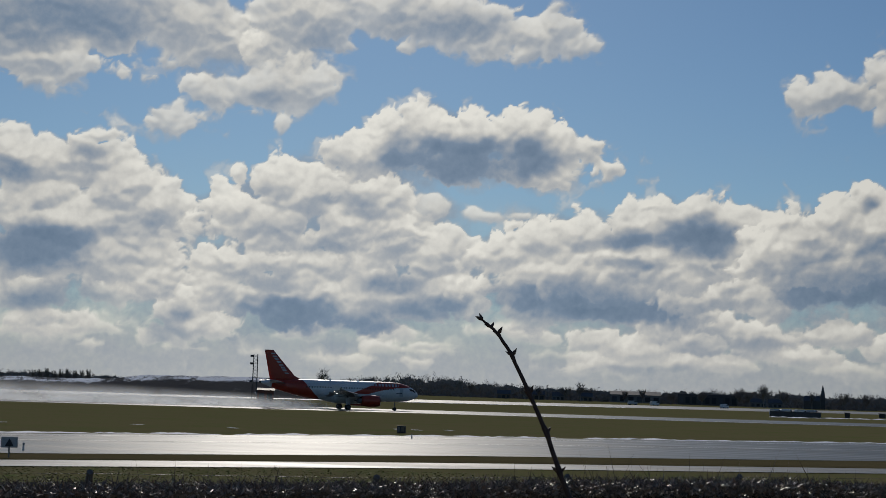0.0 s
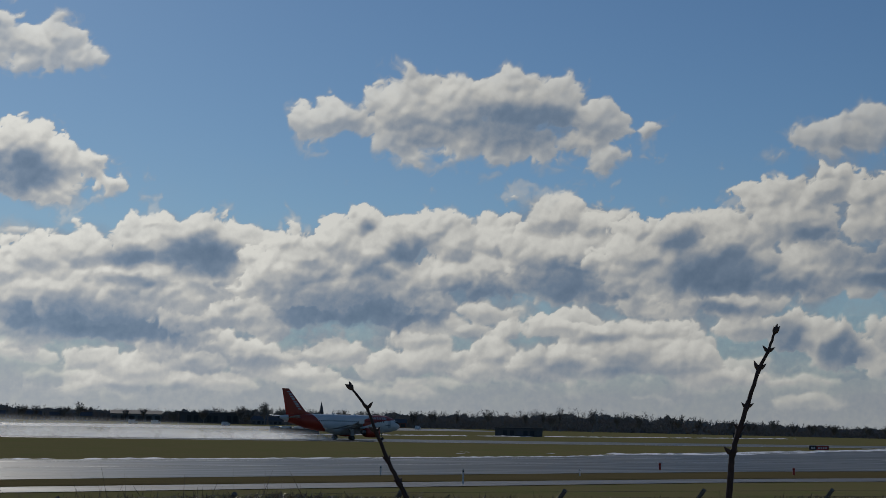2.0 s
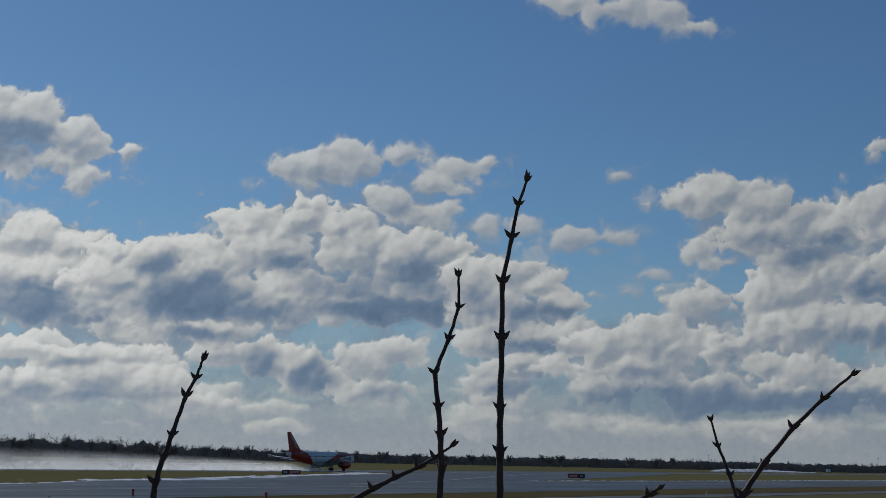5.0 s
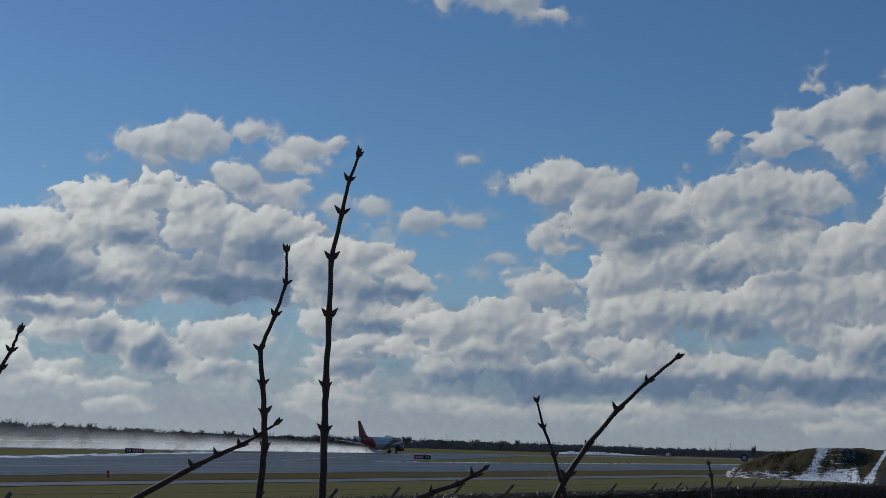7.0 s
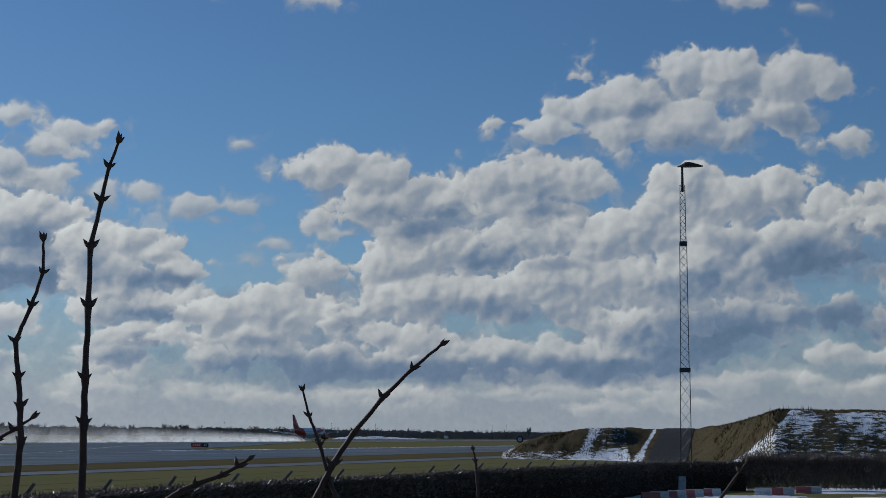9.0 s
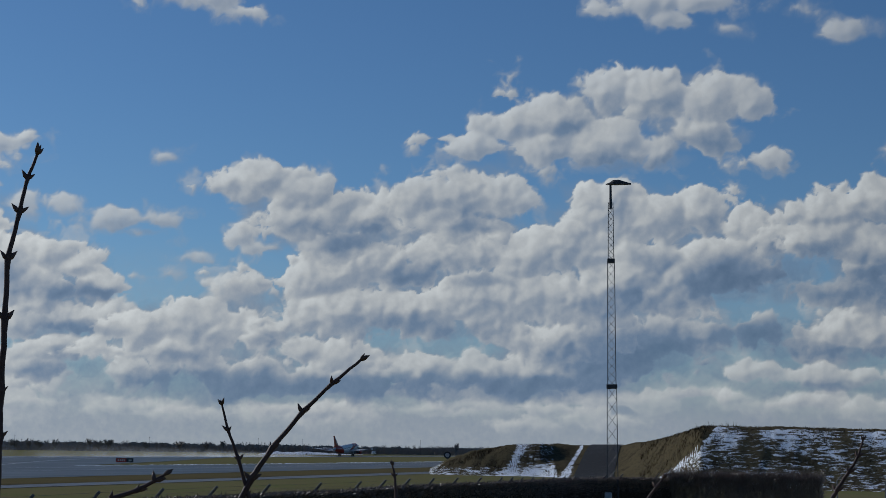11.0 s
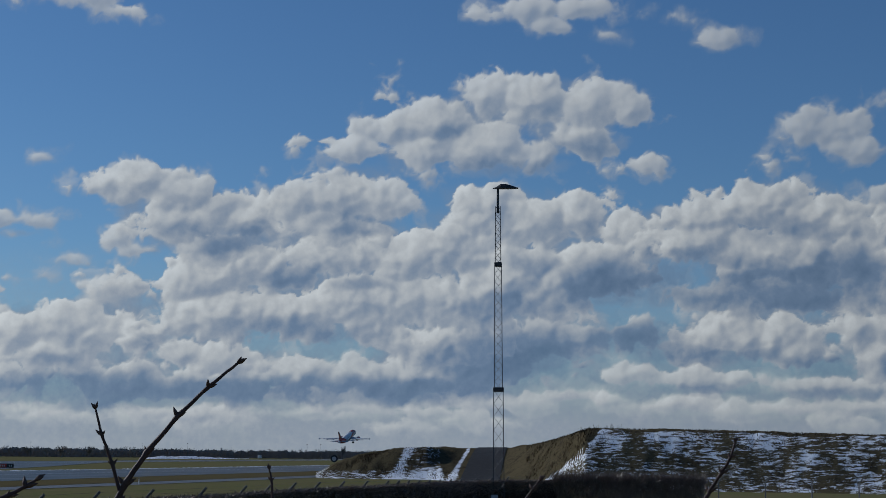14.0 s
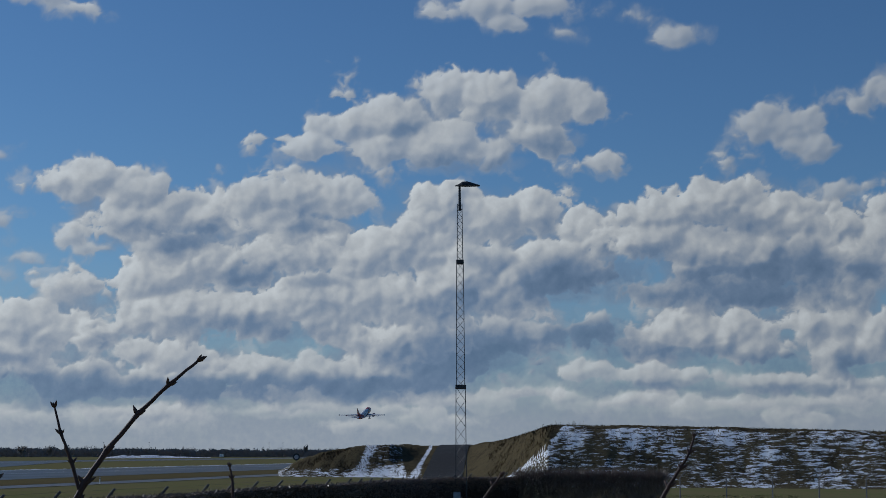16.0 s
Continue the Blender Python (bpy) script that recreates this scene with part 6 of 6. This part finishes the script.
    shed("equipment_building", 21.1, 580, 17.5, 5, 2.9, DARKWALL, DARK, "long dark flat-roofed equipment building beyond the runway", "building", 0, 7)
    shed("low_block", 12.9, 485, 15, 4, 1.5, DARKWALL, SLATE, "low dark block beyond the runway", "building", 0, 0)
    shed("cabin", 14.7, 520, 1.6, 1.6, 1.5, DARK, DARK, "small dark equipment cabin on the grass", "cabin")
    shed("cabin", 15.9, 560, 2.2, 1.6, 1.4, DARK, DARK, "dark equipment cabin beside the apron", "cabin")
    shed("cabin", 29.0, 760, 4.0, 2, 2.4, DARK, DARK, "dark hut at the far field edge", "cabin", 0, 2)
    shed("warehouse", 7.2, 1080, 34, 14, 5.4, PALE, SLATE, "pale low warehouse with a shallow roof among trees", "warehouse", 2.4, 6)
    shed("warehouse", 9.8, 1080, 40, 14, 7.0, DARKWALL, SLATE, "dark flat-roofed hall among bare trees", "warehouse", 0, 9)
    for az, w, t in ((2.4, 9, 3.2), (3.6, 11, 3.4), (4.4, 8, 3.0), (5.4, 9, 3.2), (11.6, 10, 3.2), (12.2, 9, 3.0), (16.6, 14, 3.2)):
        shed("house", az, 1060, w, 8, t, (TAN, BRICK, PALE)[int(az * 10) % 3], SLATE, "small house with a pitched grey roof at the wood edge", "house", 2.6, 3)
    church(13.86, 1050)
    for i, (az, r) in enumerate(((7.1, 820), (7.9, 830), (10.4, 800), (12.2, 505), (12.6, 507), (13.1, 509), (13.5, 511), (17.4, 860), (51.2, 1020), (55.0, 1010))):
        van(az, r, WHITE if i % 3 else GREY, "white service van parked beyond the runway", 17 + i * 11 % 40)
    # far light masts on the skyline
    for az in (3.1, 4.0, 36.2, 38.4, 43.1, 47.0, 48.6, 52.9, 53.4):
        bm = bmesh.new()
        tube(bm, [(0, 0, 0), (0, 0, 9.5)], [0.1, 0.06], 6)
        box(bm, 0, 0, 9.4, 0.9, 0.2, 0.2)
        ob = link("light_pole", bm, STEEL_DARK)
        put(ob, az, 1010)
        tagged(ob, "thin far light pole on the skyline", "light pole", "far light poles")


# ------------------------------------------------------------------ hedge and fence along the bank
HEDGE_TOP = [(-60, 3.6), (-16, 3.68), (0, 3.76), (12, 3.76), (24, 3.62), (36, 3.57), (46, 3.53), (51, 3.55), (55.5, 3.47), (58.3, 3.3), (60, 3.22), (62, 3.18), (68, 3.12)]


def hedge():
    rnd = np.random.RandomState(3)
    # solid core of the hedge, its near-black colour standing for shade between the twigs
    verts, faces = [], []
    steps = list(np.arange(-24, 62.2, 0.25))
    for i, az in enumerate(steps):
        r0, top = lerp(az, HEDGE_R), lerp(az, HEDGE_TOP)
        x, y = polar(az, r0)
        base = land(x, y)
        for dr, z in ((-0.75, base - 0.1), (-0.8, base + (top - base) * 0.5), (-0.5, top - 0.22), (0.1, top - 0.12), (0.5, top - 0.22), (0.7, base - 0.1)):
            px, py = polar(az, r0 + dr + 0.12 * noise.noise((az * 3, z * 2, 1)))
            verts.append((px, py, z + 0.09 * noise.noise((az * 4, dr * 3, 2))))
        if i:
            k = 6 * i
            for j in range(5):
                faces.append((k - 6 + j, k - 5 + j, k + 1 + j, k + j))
    tagged(from_lists("hedge_core", verts, faces, HEDGE_SHADE), "solid core of a clipped winter hedge, coloured near-black as the shade between its twigs", "hedge", kind="stuff")

    def twigs(count, lo, hi, name, lengths, widths, up, label, spread=0.75, mat=HEDGE):
        az = rnd.uniform(lo, hi, count)
        r0 = np.interp(az, [p[0] for p in HEDGE_R], [p[1] for p in HEDGE_R])
        top = np.interp(az, [p[0] for p in HEDGE_TOP], [p[1] for p in HEDGE_TOP])
        face = rnd.rand(count) < 0.55
        dr = np.where(face, -0.8 + rnd.rand(count) * 0.25, rnd.uniform(-spread, spread, count))
        z = np.where(face, top - 1.6 * rnd.rand(count) ** 1.3, top - 0.16 * rnd.rand(count))
        a = np.radians(az)
        c = np.stack([(r0 + dr) * np.sin(a), (r0 + dr) * np.cos(a), z], -1)
        d = rnd.normal(size=(count, 3))
        d[:, 2] = np.abs(d[:, 2]) * up + 0.1
        d /= np.linalg.norm(d, axis=1)[:, None]
        length = rnd.uniform(*lengths, count)[:, None]
        side = np.cross(d, rnd.normal(size=(count, 3)))
        side /= np.linalg.norm(side, axis=1)[:, None]
        w = rnd.uniform(*widths, count)[:, None]
        tri = np.stack([c - side * w, c + side * w, c + d * length], 1).reshape(-1, 3)
        f = np.arange(count * 3).reshape(-1, 3)
        ob = from_lists(name, tri.tolist(), f.tolist(), mat)
        tagged(ob, label, "hedge", kind="stuff")

    twigs(48000, -22, 30, "hedge_twigs", (0.06, 0.22), (0.004, 0.009), 0.7, "tangled brown winter twigs of the hedge top")
    twigs(140000, 30, 62.2, "hedge_twigs", (0.07, 0.22), (0.01, 0.022), 0.5, "dense brown clipped hedge twigs")
    twigs(26000, 30, 62.4, "hedge_leaves", (0.06, 0.13), (0.016, 0.036), 0.5, "larger withered leaves and shoots catching light on the hedge", mat=LEAF)
    twigs(30000, -22, 62.4, "hedge_leaves", (0.04, 0.09), (0.012, 0.03), 0.5, "small withered leaves left on the hedge", mat=LEAF)
    twigs(20000, 61.9, 67.3, "hedge_twigs", (0.3, 1.0), (0.008, 0.02), 1.8, "thin bare see-through hedge bushes", 0.5)
    twigs(60, 4, 13, "hedge_weeds", (0.25, 0.62), (0.003, 0.007), 4.5, "tall thin dry weeds standing in the hedge", 0.3)
    twigs(420, -20, 30, "hedge_sprouts", (0.15, 0.4), (0.003, 0.006), 3.0, "thin upright sprouts above the hedge", 0.3)


def bank_grass():
    """Loose blades and tufts on the near grass beyond the hedge."""
    rnd = np.random.RandomState(8)
    count = 90000
    az = rnd.uniform(-17, 72, count)
    r0 = np.interp(az, [p[0] for p in HEDGE_R], [p[1] for p in HEDGE_R])
    r = r0 + 1.5 + 75 * rnd.rand(count) ** 1.1
    keep = r < np.where(az < 55, 92, 190)
    az, r = az[keep], r[keep]
    x, y = r * np.sin(np.radians(az)), r * np.cos(np.radians(az))
    z = np.array([land(a, b) for a, b in zip(x, y)])
    n = len(x)
    a, size = rnd.rand(n) * math.tau, 0.0011 * r + 0.03
    tall = 0.02 + 0.03 * rnd.rand(n)
    c, s = np.cos(a) * size, np.sin(a) * size
    lean = rnd.normal(0, 0.17, (n, 2))
    tri = np.stack([np.stack([x - c, y - s, z - 0.02], -1), np.stack([x + c, y + s, z - 0.02], -1), np.stack([x + lean[:, 0], y + lean[:, 1], z + tall], -1)], 1).reshape(-1, 3)
    ob = from_lists("grass", tri.tolist(), np.arange(n * 3).reshape(-1, 3).tolist(), BLADES)
    tagged(ob, "short tufty winter grass, green and straw brown", "grass", kind="stuff")


def fence():
    top = new("fence")
    bm = bmesh.new()
    tube(bm, [(0, 0, -0.1), (0, 0, 1.72)], 0.043, 6)
    # arms lean outwards, away from the airfield
    lx, ly = math.sin(radians(166)), math.cos(radians(166))
    tube(bm, [(0, 0, 1.68), (lx * 0.04, ly * 0.04, 1.76), (lx * 0.36, ly * 0.36, 2.1)], [0.043, 0.043, 0.04], 6)
    first = None
    pts = [(*polar(a, lerp(a, HEDGE_R) + 1.0), land(*polar(a, lerp(a, HEDGE_R) + 1.0))) for a in (-23.5, -13.25)]
    az, travelled = -3.1, 0.0
    prev = None
    last = -9.0
    while az < 78:
        x, y = polar(az, lerp(az, HEDGE_R) + 1.0)
        if prev:
            travelled += math.hypot(x - prev[0], y - prev[1])
        prev = (x, y)
        if travelled - last >= 3.0:
            last = travelled
            pts.append((x, y, land(x, y)))
        az += 0.03
    for i, p in enumerate(pts):
        if first is None:
            ob = part("fence_post", bm, POST, top)
            first = ob.data
        else:
            ob = new("fence_post", first)
            ob.parent = top
        x, y, z = p
        ob.matrix_basis = pose(x, y, z - 0.18 * (1 - smooth(57, 63, math.degrees(math.atan2(x, y)))), 0, 0, (i * 53 % 11) - 5)
    for k in range(3):
        bm = bmesh.new()
        f = 0.12 + 0.11 * k
        tube(bm, [(x + lx * f, y + ly * f, z + 1.74 + f - 0.18 * (1 - smooth(57, 63, math.degrees(math.atan2(x, y))))) for x, y, z in pts], 0.0025, 3)
        part("barbed_wire", bm, STEEL_DARK, top)
    tagged(top, "security fence with slanting barbed-wire arms along the hedge", "fence")


# ------------------------------------------------------------------ bare twigs close to the camera
def twig(points, thick):
    """One upright shoot: a jointed, tapering stem with paired buds at its nodes."""
    rnd = random.Random(int(abs(points[0][0]) * 1000))
    top = new("twig")
    pts = [Vector(p) for p in points]
    d = (pts[-1] - pts[-2]).normalized()
    low = pts[-1] + d * 0.25
    foot = Vector((low.x + d.x * 0.15, low.y + d.y * 0.15, land(low.x, low.y) - 0.03))
    chain = pts + [low, (low + foot) / 2 + Vector((0.03, 0.02, 0)), foot]
    n = len(pts)
    fine, radii = [], []
    for i in range(len(chain) - 1):
        a, b = chain[i], chain[i + 1]
        steps = 5 if i < n else 3
        for k in range(steps):
            f = k / steps
            p = a.lerp(b, f)
            bow = Vector((rnd.uniform(-1, 1), rnd.uniform(-1, 1), 0)) * 0.0006
            fine.append(p + (bow if k else Vector()))
            t = (i + f) / (len(chain) - 1)
            r = thick * 0.00115 * (0.36 + 0.85 * t)
            # joints swell a little
            swell = 1.35 if k == 0 and 0 < i < n - 1 else 1.0
            radii.append(r * swell)
    fine.append(chain[-1])
    radii.append(thick * 0.0012)
    bm = bmesh.new()
    tube(bm, fine, radii, 8)
    part("stem", bm, BARK, top, shade=True)
    view = Vector((points[0][0], points[0][1], 0)).normalized()
    across = Vector((view.y, -view.x, 0))
    for i in range(0, n - 1):
        r = thick * 0.001 * (0.42 + 0.75 * i / len(chain))
        along = (pts[i] - pts[i + 1]).normalized()
        sides = (0.0,) if i == 0 else (-1.0, 1.0)
        if i == 0:
            sides = (-0.55, 0.0, 0.6)
        for s in sides:
            size = rnd.uniform(0.65, 1.2) * thick * 0.0015
            way = (along * (1.0 if i else 1.3) + across * s * rnd.uniform(0.7, 1.2) + view * rnd.uniform(-0.4, 0.4)).normalized()
            a = pts[i] + across * s * r * 0.6
            bm = bmesh.new()
            tube(bm, [a - way * size * 0.2, a + way * size * 0.5, a + way * size * 1.1, a + way * size * 1.9], [size * 0.3, size * 0.48, size * 0.34, size * 0.04], 6)
            part("bud", bm, BUD, top, shade=True)
    tagged(top, "bare brown twig with paired buds rising from the bank", "twig", "bare twigs on the bank")


def all_twigs():
    twig([ (-0.186, 2.001, 4.979), (-0.174, 2.001, 4.970), (-0.165, 2.001, 4.962), (-0.146, 2.000, 4.935), (-0.123, 1.999, 4.887), (-0.099, 1.997, 4.838), (-0.081, 1.996, 4.788), (-0.067, 1.995, 4.755) ], 3.28)
    twig([ (0.349, 1.939, 4.935), (0.368, 1.933, 4.912), (0.379, 1.930, 4.883), (0.394, 1.926, 4.848), (0.408, 1.921, 4.820), (0.422, 1.916, 4.794) ], 3.23)
    twig([ (0.873, 1.806, 5.020), (0.866, 1.810, 4.996), (0.856, 1.816, 4.973), (0.842, 1.823, 4.924), (0.834, 1.827, 4.896), (0.826, 1.831, 4.864), (0.825, 1.832, 4.845) ], 4.0)
    twig([ (1.145, 1.629, 5.136), (1.145, 1.628, 5.095), (1.136, 1.636, 5.054), (1.122, 1.646, 5.010), (1.126, 1.643, 4.967), (1.129, 1.641, 4.931), (1.131, 1.639, 4.888), (1.129, 1.641, 4.851) ], 4.0)
    twig([ (1.212, 1.574, 5.263), (1.204, 1.581, 5.231), (1.198, 1.586, 5.188), (1.189, 1.593, 5.129), (1.189, 1.593, 5.055), (1.189, 1.594, 4.966), (1.189, 1.593, 4.911), (1.189, 1.593, 4.852) ], 4.4)
    twig([ (1.141, 1.632, 4.917), (1.124, 1.645, 4.902), (1.107, 1.658, 4.889), (1.084, 1.674, 4.876), (1.061, 1.691, 4.861), (1.044, 1.702, 4.849) ], 3.6)
    twig([ (1.408, 1.434, 4.956), (1.414, 1.427, 4.923), (1.424, 1.417, 4.887), (1.433, 1.408, 4.844), (1.438, 1.402, 4.825) ], 3.0)
    twig([ (1.524, 1.301, 5.016), (1.501, 1.329, 4.985), (1.477, 1.358, 4.948), (1.453, 1.386, 4.902), (1.435, 1.405, 4.862), (1.423, 1.418, 4.825) ], 4.2)
    twig([ (1.363, 1.485, 4.867), (1.354, 1.493, 4.859), (1.339, 1.508, 4.847), (1.316, 1.529, 4.836), (1.303, 1.541, 4.827), (1.294, 1.549, 4.819) ], 4.2)
    twig([ (1.548, 1.266, 4.882), (1.550, 1.264, 4.868), (1.551, 1.262, 4.845) ], 2.6)
    twig([ (1.738, 0.980, 4.871), (1.734, 0.988, 4.859), (1.729, 0.995, 4.847) ], 2.6)
    twig([ (1.841, 0.758, 4.921), (1.839, 0.764, 4.901), (1.835, 0.774, 4.882), (1.829, 0.788, 4.859), (1.827, 0.793, 4.849) ], 3.0)


# ------------------------------------------------------------------ build
clouds = sky_backdrop()
ground()
paving()
snow()
mound()
far_hill()
far_woods()
lone_trees()
furniture()
lamp_mast()
barrier_run()
plane = airliner()
trail = spray()
bank_grass()
hedge()
fence()
all_twigs()
motions()
